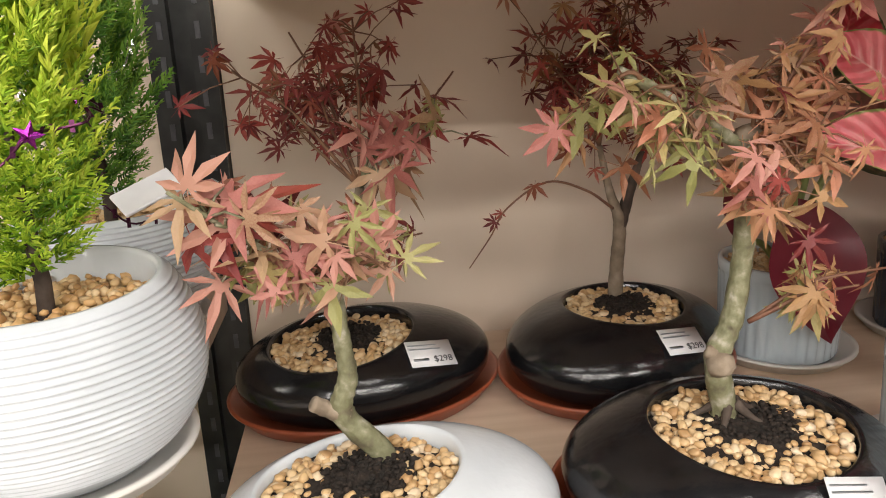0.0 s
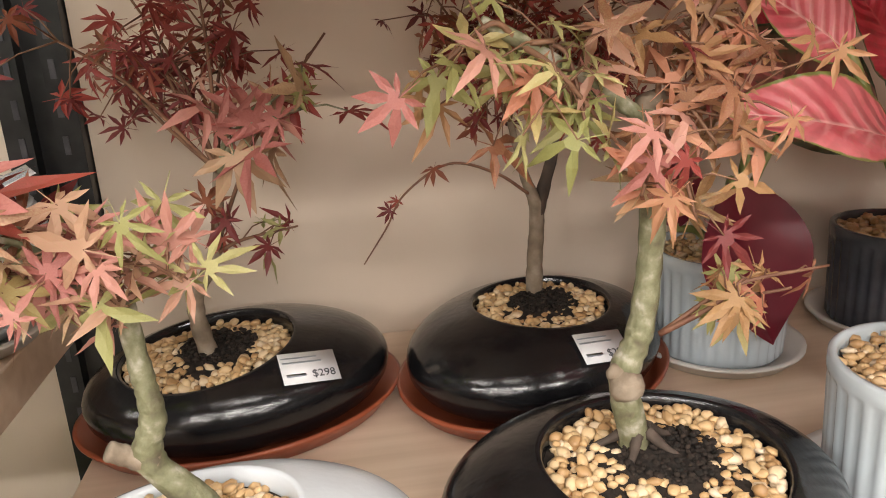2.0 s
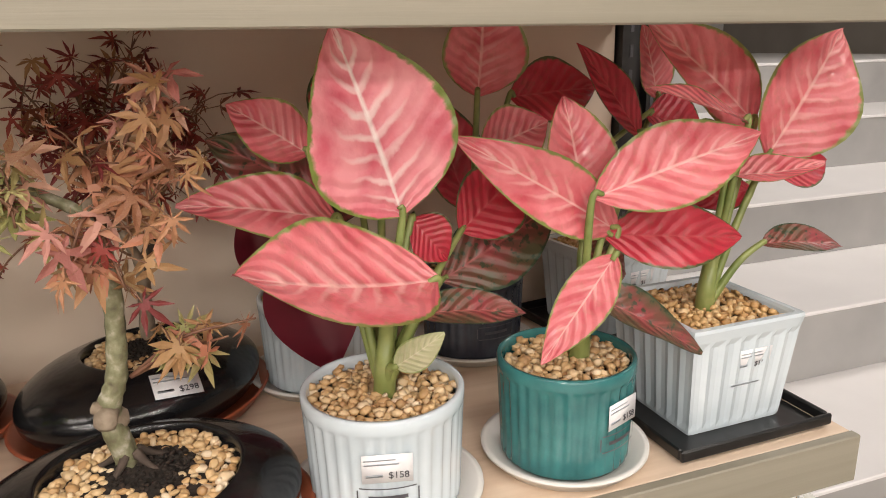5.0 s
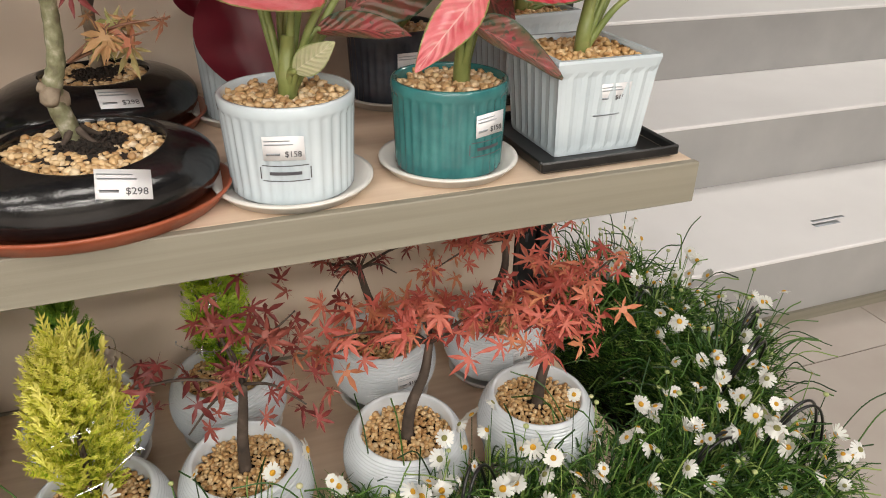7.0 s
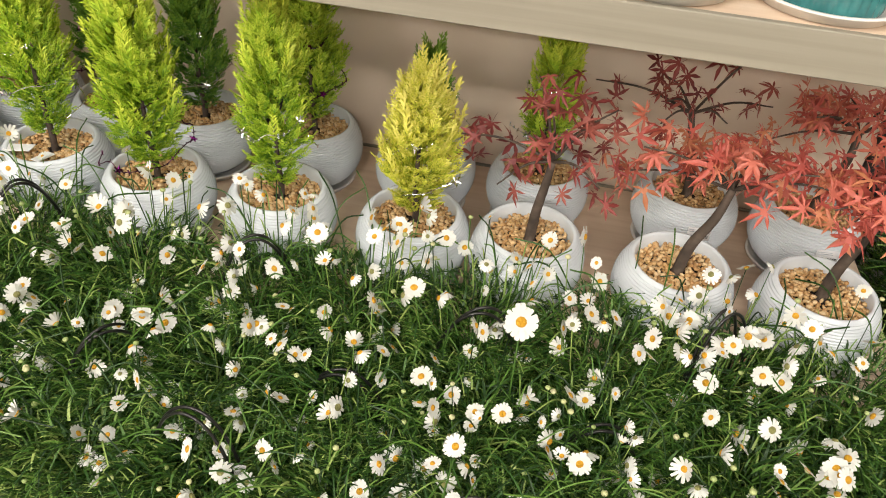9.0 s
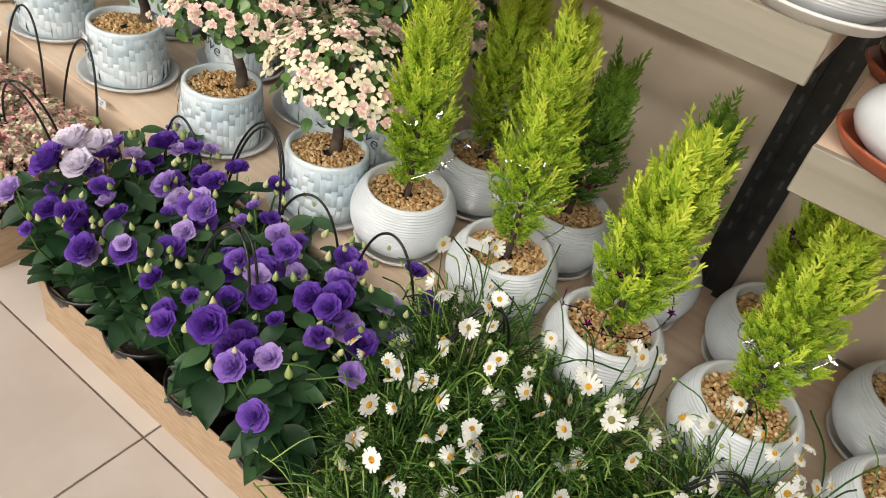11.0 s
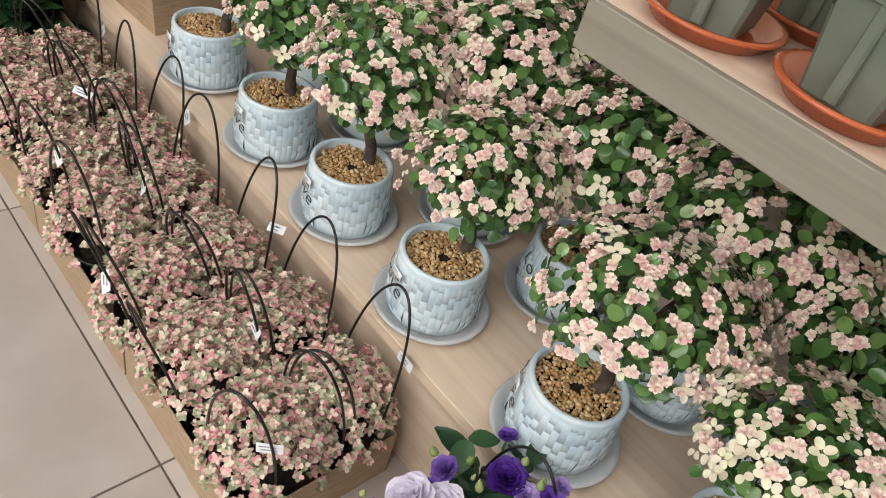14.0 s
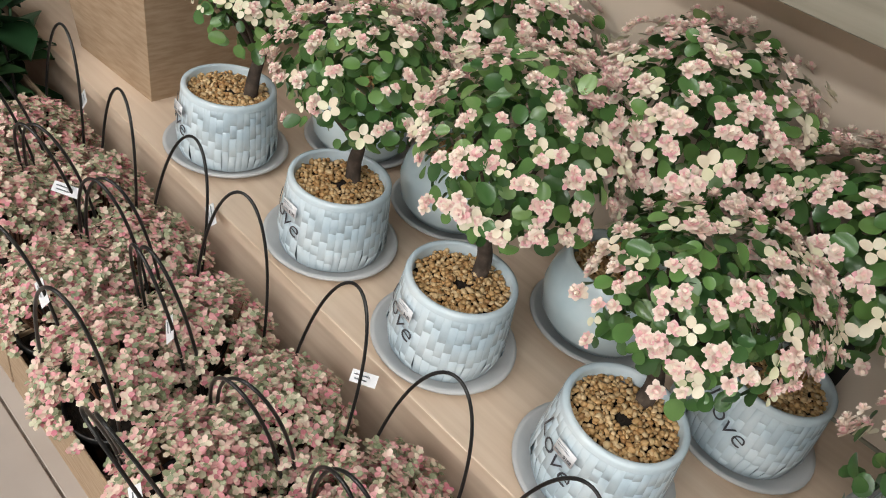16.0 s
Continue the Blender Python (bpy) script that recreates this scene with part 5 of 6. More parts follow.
part("card", box(Geo(), -0.03, 0.03, -0.018, 0.018, -0.002, 0.002, bevel=0.001), CARD, ob, "", False)
price_label(ob, pose(0.03, -0.035, 0.0, 20, 0, 180), "$148")

# ---------- crackle pots with jade trees ----------
def love_mesh():
    """A tapering pot whose wall is built of upright rows of raised crackle bricks."""
    g = Geo()
    H, cols = 0.132, 46
    rad = lambda z: 0.0935 - 0.0125 * (z / H) ** 1.3 - 0.010 * max(0, 1 - z / 0.02) ** 2
    r = random.Random(4)
    for c in range(cols):
        a0, a1 = 2 * math.pi * c / cols, 2 * math.pi * (c + 1) / cols
        zs = [0.002]
        while zs[-1] < H - 0.022:
            zs.append(min(H - 0.010, zs[-1] + r.uniform(0.016, 0.05)))
        if zs[-1] < H - 0.0101:
            zs[-1] = H - 0.010
        for z0, z1 in zip(zs, zs[1:]):
            da, dz, up = 0.016 * r.uniform(0.6, 1.3), 0.0005, 0.0007 * r.uniform(0.8, 1.15)
            sk = r.uniform(-0.001, 0.001)
            ring = [(a0, z0, 0), (a1, z0, 0), (a1, z1, 0), (a0, z1, 0), (a0 + da, z0 + dz + sk, up), (a1 - da, z0 + dz - sk, up), (a1 - da, z1 - dz, up), (a0 + da, z1 - dz, up)]
            g.add([((rad(z) + u) * math.cos(a), (rad(z) + u) * math.sin(a), z) for a, z, u in ring], [[4, 5, 6, 7], [0, 1, 5, 4], [1, 2, 6, 5], [2, 3, 7, 6], [3, 0, 4, 7]])
    t = rad(H)
    lathe(g, [(rad(H - 0.0105) + 0.0015, H - 0.0105), (t + 0.0022, H - 0.005), (t + 0.001, H - 0.001), (t - 0.002, H), (t - 0.006, H), (t - 0.008, H - 0.003), (t - 0.0085, H - 0.03)], 60, cap=False)
    lathe(g, [(rad(0.002), 0.002), (rad(0.0) - 0.002, 0.0)], 40)
    return g.mesh("pot", GLAZE_LOVE), t - 0.009, H


LOVE, LOVE_R, LOVE_H = love_mesh()
LOVE_GRAVEL = [gravel_mesh("gravel", GRAVEL_TAN, LOVE_R, LOVE_R, LOVE_H - 0.017, 0.0054, 0, 60 + k, ICO1, 0.012) for k in range(3)]
LOVE_SOIL = lathe(Geo(), [(LOVE_R, LOVE_H - 0.024), (0.001, LOVE_H - 0.019)], 28).mesh("soil", SOIL)
WORD = text_mesh("Love", 0.044, INK, 0.0004, 0.35)
_v = np.empty(len(WORD.vertices) * 3, np.float32)
WORD.vertices.foreach_get("co", _v)
_v = _v.reshape(-1, 3)
_a, _h = _v[:, 0] / 0.093, 0.078 + _v[:, 1] - _v[:, 0] * 0.35
_r = 0.0963 - 0.0125 * (np.clip(_h, 0, 1) / LOVE_H) ** 1.3 + _v[:, 2] + 0.0008
WORD.vertices.foreach_set("co", np.stack([_r * np.sin(_a), -_r * np.cos(_a), _h], 1).astype(np.float32).ravel())


def round_leaf(n=7, cup_=0.25):
    a = np.linspace(0, 2 * np.pi, n, endpoint=False)
    v = np.stack([0.40 * np.sin(a), 0.5 - 0.5 * np.cos(a), cup_ * 0.4 * np.sin(a) ** 2 - 0.12 * (0.5 - 0.5 * np.cos(a)) ** 2], 1)
    return np.vstack([v, [[0, 0.5, -0.06]]]), [[i, (i + 1) % n, n] for i in range(n)]


RL = round_leaf(11)
RLS = round_leaf(6)


def jade_meshes(seed, rx, ry, rz, cz, greens, pinks, creams, hue):
    """Crown of a jade tree: glossy round leaves below, pink and cream rosettes at the shoots; and its bark."""
    r = random.Random(seed)
    leaf, pink, wood = Geo(), Geo(), Geo()
    base = Vector((0, 0, -0.03))
    fork = Vector((r.uniform(-0.01, 0.01), 0.01, 0.055))
    tube(wood, spline([base, (0.004, 0.0, 0.015), fork, fork + Vector((0.004, 0.012, 0.03))], 5), np.linspace(0.0135, 0.0085, 16), 9)
    for b in range(9):
        a = b / 9 * 6.283
        e = Vector((rx * 0.7 * math.cos(a), ry * 0.7 * math.sin(a), cz + rz * r.uniform(-0.4, 0.4)))
        line = spline([fork, (fork + e) / 2 + Vector((0, 0, 0.01)), e], 5)
        tube(wood, line, np.linspace(0.0055, 0.0018, len(line)), 6)
    for i in range(greens):
        d = Vector((r.gauss(0, 1), r.gauss(0, 1), r.gauss(0, 1))).normalized()
        k = r.uniform(0.5, 1.0)
        p = Vector((d.x * rx * k, d.y * ry * k, cz + d.z * rz * k))
        out = Vector((d.x, d.y, d.z * 0.6 + 0.45)).normalized()
        s = r.uniform(0.016, 0.029)
        leaf.placed(RL[0], RL[1], Matrix.Translation(p) @ rot_to((out + Vector((r.uniform(-0.8, 0.8), r.uniform(-0.8, 0.8), r.uniform(-0.6, 0.8)))).normalized(), r.uniform(0, 6.28)) @ Matrix.Scale(s, 4))
    for i in range(pinks + creams):
        is_pink = i < pinks
        d = Vector((r.gauss(0, 1), r.gauss(0, 1) - 0.2, abs(r.gauss(0, 1)) * 1.1 - 0.25)).normalized()
        k = r.uniform(0.93, 1.1)
        p = Vector((d.x * rx * k, d.y * ry * k, cz + d.z * rz * k))
        turn = Matrix.Translation(p) @ rot_to(Vector((d.x, d.y, d.z + 0.6)).normalized(), r.uniform(0, 6.28))
        if is_pink:
            for b in range(r.choice((1, 2, 2, 3))):
                head = turn @ Matrix.Translation((r.uniform(-0.009, 0.009), r.uniform(-0.009, 0.009), r.uniform(-0.004, 0.003))) if b else turn
                size = r.uniform(0.8, 1.2)
                for q in range(13):
                    f = q / 12
                    pink.placed(RLS[0], RLS[1], head @ Matrix.Translation((0, 0, 0.004 * f)) @ Matrix.Rotation(q * 2.4, 4, "Z") @ Matrix.Rotation(0.1 + 1.15 * f + r.uniform(-0.15, 0.15), 4, "X") @ Matrix.Scale((0.0100 - 0.004 * f) * size, 4), 0)
        else:
            sc = r.uniform(0.009, 0.016)
            for q in range(r.choice((2, 4, 4))):
                pink.placed(RL[0], RL[1], turn @ Matrix.Rotation(q / 4 * 6.283 + r.uniform(-0.2, 0.2), 4, "Z") @ Matrix.Translation((0, 0.002, 0)) @ Matrix.Rotation(0.25 + r.uniform(-0.3, 0.3), 4, "X") @ Matrix.Scale(sc, 4), 1)
    return leaf.mesh("foliage", JADE), pink.mesh("rosettes", [JADEPINK, JADECREAM]), wood.mesh("trunk", DARKBARK)


JD = [jade_meshes(71, 0.15, 0.13, 0.10, 0.17, 560, 125, 40, 0), jade_meshes(72, 0.17, 0.145, 0.105, 0.18, 620, 170, 40, 0), jade_meshes(73, 0.155, 0.13, 0.10, 0.155, 480, 75, 170, 0), jade_meshes(74, 0.11, 0.10, 0.09, 0.17, 330, 15, 45, 0), jade_meshes(75, 0.175, 0.14, 0.12, 0.205, 680, 175, 40, 0)]
BLUEBALL = lathe(Geo(), [(0.062, 0), (0.084, 0.004), (0.099, 0.026), (0.106, 0.062), (0.101, 0.094), (0.090, 0.117), (0.086, 0.133), (0.082, 0.134), (0.078, 0.128), (0.077, 0.09)], 48).mesh("pot", GLAZE_BLUE)


def jade_pot(x, y, var, seed, word_yaw=-35, dx=0.0, dy=0.0, blue=False, price=True, z=BENCH, spin=0, grow=1.0):
    lab = ("cream and green leaved jade tree" if var == 2 else "small-leaved green jade tree" if var == 3 else "pink-tipped jade tree") + (" in a smooth pale blue pot" if blue else " in a pale crackle pot")
    ob = thing("potted_plant", lab, "potted plant", "jade trees", pose(x, y, z))
    part("saucer", DISH_G, None, ob, "round grey plastic saucer", True, Matrix.Diagonal((1.12, 1.12, 1.1, 1)))
    part("pot", BLUEBALL if blue else LOVE, None, ob, "", blue, pose(0, 0, 0.005))
    part("soil", LOVE_SOIL, None, ob, "", True, pose(0, 0, 0.005))
    tagged(part("gravel", LOVE_GRAVEL[seed % 3], None, ob, "tan gravel", True, pose(0, 0, 0.005, 0, 0, seed * 50)), kind="stuff")
    if not blue:
        part("lettering", WORD, None, ob, "black handwritten word", False, pose(0, 0, 0.005, 0, 0, word_yaw))
        if price:
            price_label(ob, pose(0, 0, 0, 0, 0, word_yaw + 14) @ facing(0, -0.0935, 0.104, 0, 5), "$188", 0.62)
    base = pose(dx, dy, LOVE_H + 0.004, 0, 0, spin) @ Matrix.Scale(grow, 4)
    for nm, me, sm in zip(("foliage", "rosettes", "trunk"), JD[var], (True, True, True)):
        q_ = part("blossom" if nm == "rosettes" else nm, me, None, ob, {"foliage": "glossy round green leaves", "rosettes": "pink and cream leaf rosettes", "trunk": "stout brown trunk"}[nm], sm, base)
        if nm != "trunk":
            tagged(q_, kind="stuff")
    return ob


LF = -0.442
for i, (x, var, wy, dx, dy, sp) in enumerate(((1.530, 2, -62, 0.0, 0.02, 0), (1.220, 1, -60, 0.02, 0.03, 40), (0.888, 0, -26, 0.0, 0.05, 80), (0.598, 4, -24, 0.0, 0.04, 120), (0.322, 0, -16, 0.0, 0.03, 200), (0.006, 3, -22, 0.02, 0.03, 20))):
    jade_pot(x, LF, var, i, wy, dx, dy, spin=sp)
for i, (x, y, var, blue, sp) in enumerate(((1.50, -0.18, 1, False, 90), (1.265, -0.185, 4, False, 10), (0.99, -0.185, 1, False, 200), (0.715, -0.19, 4, True, 300), (0.36, -0.185, 0, True, 30), (0.1, -0.19, 4, True, 160))):
    jade_pot(x, y, var, i + 7, -15, 0, 0.035, blue, False, spin=sp, grow=1.16)
jade_pot(1.548, -0.425, 3, 5, -25, 0, 0.05, z=SH_B)


def square_sage(x, y, z, rot):
    ob = thing("flower_pot", "sage green square plastic pot on an orange saucer", "pot", "sage green pots", pose(x, y, z, 0, 0, rot) @ Matrix.Scale(1.2, 4))
    part("saucer", lathe(Geo(), [(0.045, 0), (0.055, 0.001), (0.066, 0.014), (0.070, 0.015), (0.070, 0.018), (0.063, 0.018), (0.054, 0.005), (0.001, 0.004)], 40), ORANGE, ob, "glossy orange plastic saucer")
    n = 8
    rows = []
    loop = []
    for s in range(4):
        for i in range(n):
            q = -0.88 + 1.76 * i / (n - 1)
            loop.append(((q, -1), (1, q), (-q, 1), (-1, -q))[s])
    for k, zz in ((0.031, 0), (0.033, 0.003), (0.043, 0.085), (0.046, 0.086), (0.047, 0.10), (0.044, 0.10), (0.042, 0.08)):
        rows += [(px * k, py * k, zz) for px, py in loop]
    part("pot", Geo().add(rows, grid_faces(7, 4 * n, True) + [list(range(4 * n))[::-1]]), SAGE, ob, "", False, pose(0, 0, 0.006))
    part("soil", box(Geo(), -0.04, 0.04, -0.04, 0.04, 0.07, 0.085), SOIL, ob, "", False, pose(0, 0, 0.006))
    part("rib", box(Geo(), -0.006, 0.006, -0.043, -0.030, 0.006, 0.088, bevel=0.002), SAGE, ob, "raised upright rib", False, pose(0, -0.002, 0.006))


for x, y, rz in ((1.150, -0.452, 10), (1.325, -0.458, -6), (1.20, -0.282, 4), (1.375, -0.288, 12), (1.15, -0.112, 0), (1.33, -0.115, 8)):
    square_sage(x, y, SH_B, rz)


# ---------- floor boxes with plants ----------
def tray_box(label, x0, x1, y0, y1, h, flap=True):
    ob = thing("cardboard_box", label, "box", "cardboard boxes", pose((x0 + x1) / 2, (y0 + y1) / 2, 0))
    w, d, t = (x1 - x0) / 2, (y1 - y0) / 2, 0.004
    part("base", box(Geo(), -w, w, -d, d, 0, t), BOXCARD, ob, "", False)
    part("side", box(Geo(), -w, w, -d, -d + t, t + 0.0005, h, bevel=0.001), BOXCARD, ob, "", False)
    part("side", box(Geo(), -w, w, d - t, d, t + 0.0005, h, bevel=0.001), BOXCARD, ob, "", False)
    part("end", box(Geo(), -w, -w + t, -d + t + 0.0005, d - t - 0.0005, t + 0.0005, h * 0.96, bevel=0.001), BOXCARD, ob, "", False)
    part("end", box(Geo(), w - t, w, -d + t + 0.0005, d - t - 0.0005, t + 0.0005, h * 0.96, bevel=0.001), BOXCARD, ob, "", False)
    if flap:
        m = pose(0, -d + t / 2, h, 18, 0, 0)
        part("flap", box(Geo(), -w * 0.96, w * 0.96, -0.002, 0.001, 0.0, 0.03), BOXCARD, ob, "torn folded flap", False, m)
    return ob


BX = [(-0.38, 0.09), (0.10, 0.56), (0.57, 1.012)]
for a, b in BX:
    tray_box("low open brown cardboard tray full of pink plants", a, b, -0.895, -0.575, 0.125, False)
tray_box("open brown cardboard box of violet flowers", 1.21, 1.925, -0.885, -0.575, 0.12, False)
for a, b in ((1.945, 2.55), (2.56, 3.16), (3.17, 3.66)):
    tray_box("open brown cardboard box full of daisies", a, b, -1.0, -0.575, 0.16)
tray_box("open brown cardboard box of white flowers", -0.95, -0.40, -0.92, -0.6, 0.22)

HOOP_R = random.Random(77)


def hoop(ob, spread, height, lean, yaw, z0, double=True, tag=True, label="black wire carrying loop", oy=0.0):
    """A pot hanger: two thin bowed wires that meet over the plant, with a paper tag."""
    r = HOOP_R
    for k in range(2 if double else 1):
        g = Geo()
        off = (k - 0.5) * 0.012
        pts = []
        for i in range(13):
            t = i / 12
            a = math.pi * t
            pts.append((-spread * math.cos(a), oy + off + lean * math.sin(a) * height, z0 + height * math.sin(a) ** 0.72))
        tube(g, spline(pts, 3), 0.0026, 6)
        h = part("hanger", g, BLACK, ob, label, True, pose(0, 0, 0, 0, 0, yaw + k * 7))
    if tag:
        m = pose(0, 0, 0, 0, 0, yaw) @ pose(spread * 0.75, oy + lean * height * 0.7, z0 + height * 0.62, r.uniform(40, 80), r.uniform(-20, 20), r.uniform(-30, 30))
        t_ = part("tag", box(Geo(), -0.021, 0.021, -0.009, 0.009, 0, 0.0006), CARD, ob, "white paper tag", False, m)
        for yy, ww in ((0.003, 0.026), (-0.003, 0.02)):
            part("printed_line", BAR, None, t_, "", False, pose(-0.004, yy, 0.0012) @ Matrix.Diagonal((ww, 0.0018, 1, 1)))


NPOT = lathe(Geo(), [(0.055, 0), (0.058, 0.002), (0.074, 0.105), (0.079, 0.106), (0.08, 0.122), (0.076, 0.122), (0.073, 0.11)], 32).mesh("nursery_pot", BLACK)
NSOIL = lathe(Geo(), [(0.075, 0.105), (0.001, 0.112)], 24).mesh("soil", SOIL)


def pink_mesh(seed):
    """A low dense cushion of tiny variegated leaves in pairs."""
    r = random.Random(seed)
    g = Geo()
    for s in range(430):
        d = math.sqrt(r.random()) * 0.118
        a = r.uniform(0, 6.283)
        x, y = d * math.cos(a), d * math.sin(a)
        dome = 0.266 - 0.085 * (d / 0.118) ** 2.6 + r.uniform(-0.034, 0.016)
        if d > 0.1:
            dome -= r.uniform(0, 0.05)
        up = Vector((x * 5 + r.uniform(-0.4, 0.4), y * 5 + r.uniform(-0.4, 0.4), 1)).normalized()
        turn = Matrix.Translation((x, y, dome)) @ rot_to(up, r.uniform(0, 6.28))
        for tier in range(3):
            for q in range(3 if tier else 4):
                sc = (0.0095, 0.0105, 0.0085)[tier] * r.uniform(0.75, 1.2)
                g.placed(RLS[0], RLS[1], turn @ Matrix.Translation((0, 0, (0.003, -0.004, -0.011)[tier])) @ Matrix.Rotation(q * (1.57 if not tier else 2.09) + tier * 0.8 + r.uniform(-0.3, 0.3), 4, "Z") @ Matrix.Rotation(r.uniform(-0.1, 0.7), 4, "X") @ Matrix.Scale(sc, 4))
    return g.mesh("foliage", PINKLEAF)


PINK = [pink_mesh(80 + k) for k in range(3)]
PSTEM = Geo()
_r = random.Random(8)
for _ in range(26):
    a, d = _r.uniform(0, 6.28), _r.uniform(0.02, 0.09)
    tube(PSTEM, [(0.3 * d * math.cos(a), 0.3 * d * math.sin(a), 0.1), (0.8 * d * math.cos(a), 0.8 * d * math.sin(a), 0.17), (d * math.cos(a), d * math.sin(a), 0.225)], [0.002, 0.0016, 0.001], 5)
PSTEM = PSTEM.mesh("stems", TWIG)
k = 0
for x in (-0.30, -0.095, 0.11, 0.315, 0.52, 0.725, 0.925):
    for y in (-0.668, -0.805):
        ob = thing("potted_plant", "pink and green variegated cushion plant in a black nursery pot", "potted plant", "pink cushion plants", pose(x + HOOP_R.uniform(-0.012, 0.012), y + HOOP_R.uniform(-0.01, 0.01), 0.005))
        part("nursery_pot", NPOT, None, ob, "black plastic nursery pot")
        part("soil", NSOIL, None, ob)
        tagged(part("undergrowth", PSTEM, None, ob, "red-brown stems", True, pose(0, 0, 0, 0, 0, k * 40)), kind="stuff")
        part("foliage", PINK[k % 3], None, ob, "tiny pink, cream and green leaves", True, pose(0, 0, HOOP_R.uniform(-0.012, 0.008), 0, 0, k * 67))
        if y > -0.7:
            hoop(ob, 0.078, HOOP_R.uniform(0.29, 0.33), HOOP_R.uniform(0.05, 0.16), HOOP_R.uniform(-8, 12), 0.10, False, k % 4 == 0, oy=0.058)
            hoop(ob, 0.07, HOOP_R.uniform(0.25, 0.31), HOOP_R.uniform(-0.22, -0.1), HOOP_R.uniform(-5, 25), 0.10, True, k % 4 == 2, oy=-0.05)
        else:
            hoop(ob, 0.072, HOOP_R.uniform(0.25, 0.31), HOOP_R.uniform(-0.25, -0.05), HOOP_R.uniform(-10, 25), 0.10, k % 3 == 0, k % 4 == 1, oy=-0.055)
        k += 1

# violet lisianthus
def lis_flower(material, seed, two=False):
    """A double bloom: broad overlapping petals that curl out at the lip, wound tighter towards the middle."""
    r = random.Random(seed)
    g = Geo()
    for tier, (n, rad, h) in enumerate(((5, 1.12, 0.72), (5, 0.92, 0.9), (4, 0.68, 1.0), (4, 0.47, 1.04), (3, 0.29, 1.02), (3, 0.15, 0.96))):
        for q in range(n):
            a = q / n * 6.283 + tier * 0.7 + r.uniform(-0.15, 0.15)
            half = 3.14159 / n * 1.35
            lip, ph = r.uniform(0.12, 0.34), r.uniform(0, 6)
            V = []
            for j in range(6):
                v = j / 5
                for i in range(7):
                    u = -1 + i / 3
                    open_ = 0.18 + 0.82 * math.sin(v * 1.45) ** 0.9
                    rr = rad * open_ + lip * rad * max(0, v - 0.6) * 2.2 + 0.10 * math.sin(4 * u + ph) * v * v
                    zz = h * (v - 0.16 * v * v * abs(u) ** 2) - lip * 0.5 * max(0, v - 0.7) + 0.11 * math.cos(5 * u + ph) * v * v
                    t = a + u * half * (0.75 + 0.25 * v)
                    V.append((rr * math.cos(t), rr * math.sin(t), zz))
            g.add(V, grid_faces(6, 7, False))
    return g.mesh("flower", material)


LISF = [lis_flower(LIS, 90), lis_flower(LIS, 91), lis_flower(LIS, 92)]
LISW = lis_flower(LIS_WHITE, 93)
LISBUD = lathe(Geo(), [(0.12, 0), (0.34, 0.25), (0.36, 0.5), (0.22, 0.85), (0.02, 1.25)], 8).mesh("bud", BUD)


def lance_leaf():
    V = []
    for j in range(6):
        v = j / 5
        w = 0.36 * math.sin(math.pi * min(1, v * 0.93 + 0.05)) ** 0.8 * (1 - 0.3 * v)
        for u in (-1, 0, 1):
            V.append((u * w, v, 0.10 * abs(u) - 0.35 * v * v + 0.12 * v))
    return np.array(V), grid_faces(6, 3, False)


LANCE = lance_leaf()


def lis_foliage(seed):
    r = random.Random(seed)
    g = Geo()
    for s in range(12):
        a, d = r.uniform(0, 6.28), r.uniform(0.0, 0.11)
        e = Vector((d * math.cos(a), d * math.sin(a), r.uniform(0.26, 0.35)))
        line = spline([(e.x * 0.3, e.y * 0.3, 0.1), (e.x * 0.7, e.y * 0.7, 0.2), e], 4)
        tube(g, line, np.linspace(0.003, 0.002, len(line)), 5)
        for i in range(1, len(line)):
            for q in (0, 3.14):
                b = i * 1.57 + q + r.uniform(-0.5, 0.5)
                m = Matrix.Translation(line[i]) @ Matrix.Rotation(b, 4, "Z") @ Matrix.Rotation(r.uniform(-0.2, 0.7), 4, "X") @ Matrix.Scale(r.uniform(0.05, 0.095) * (0.75 if i > 6 else 1), 4)
                g.placed(LANCE[0], LANCE[1], m)
    return g.mesh("foliage", LISLEAF)


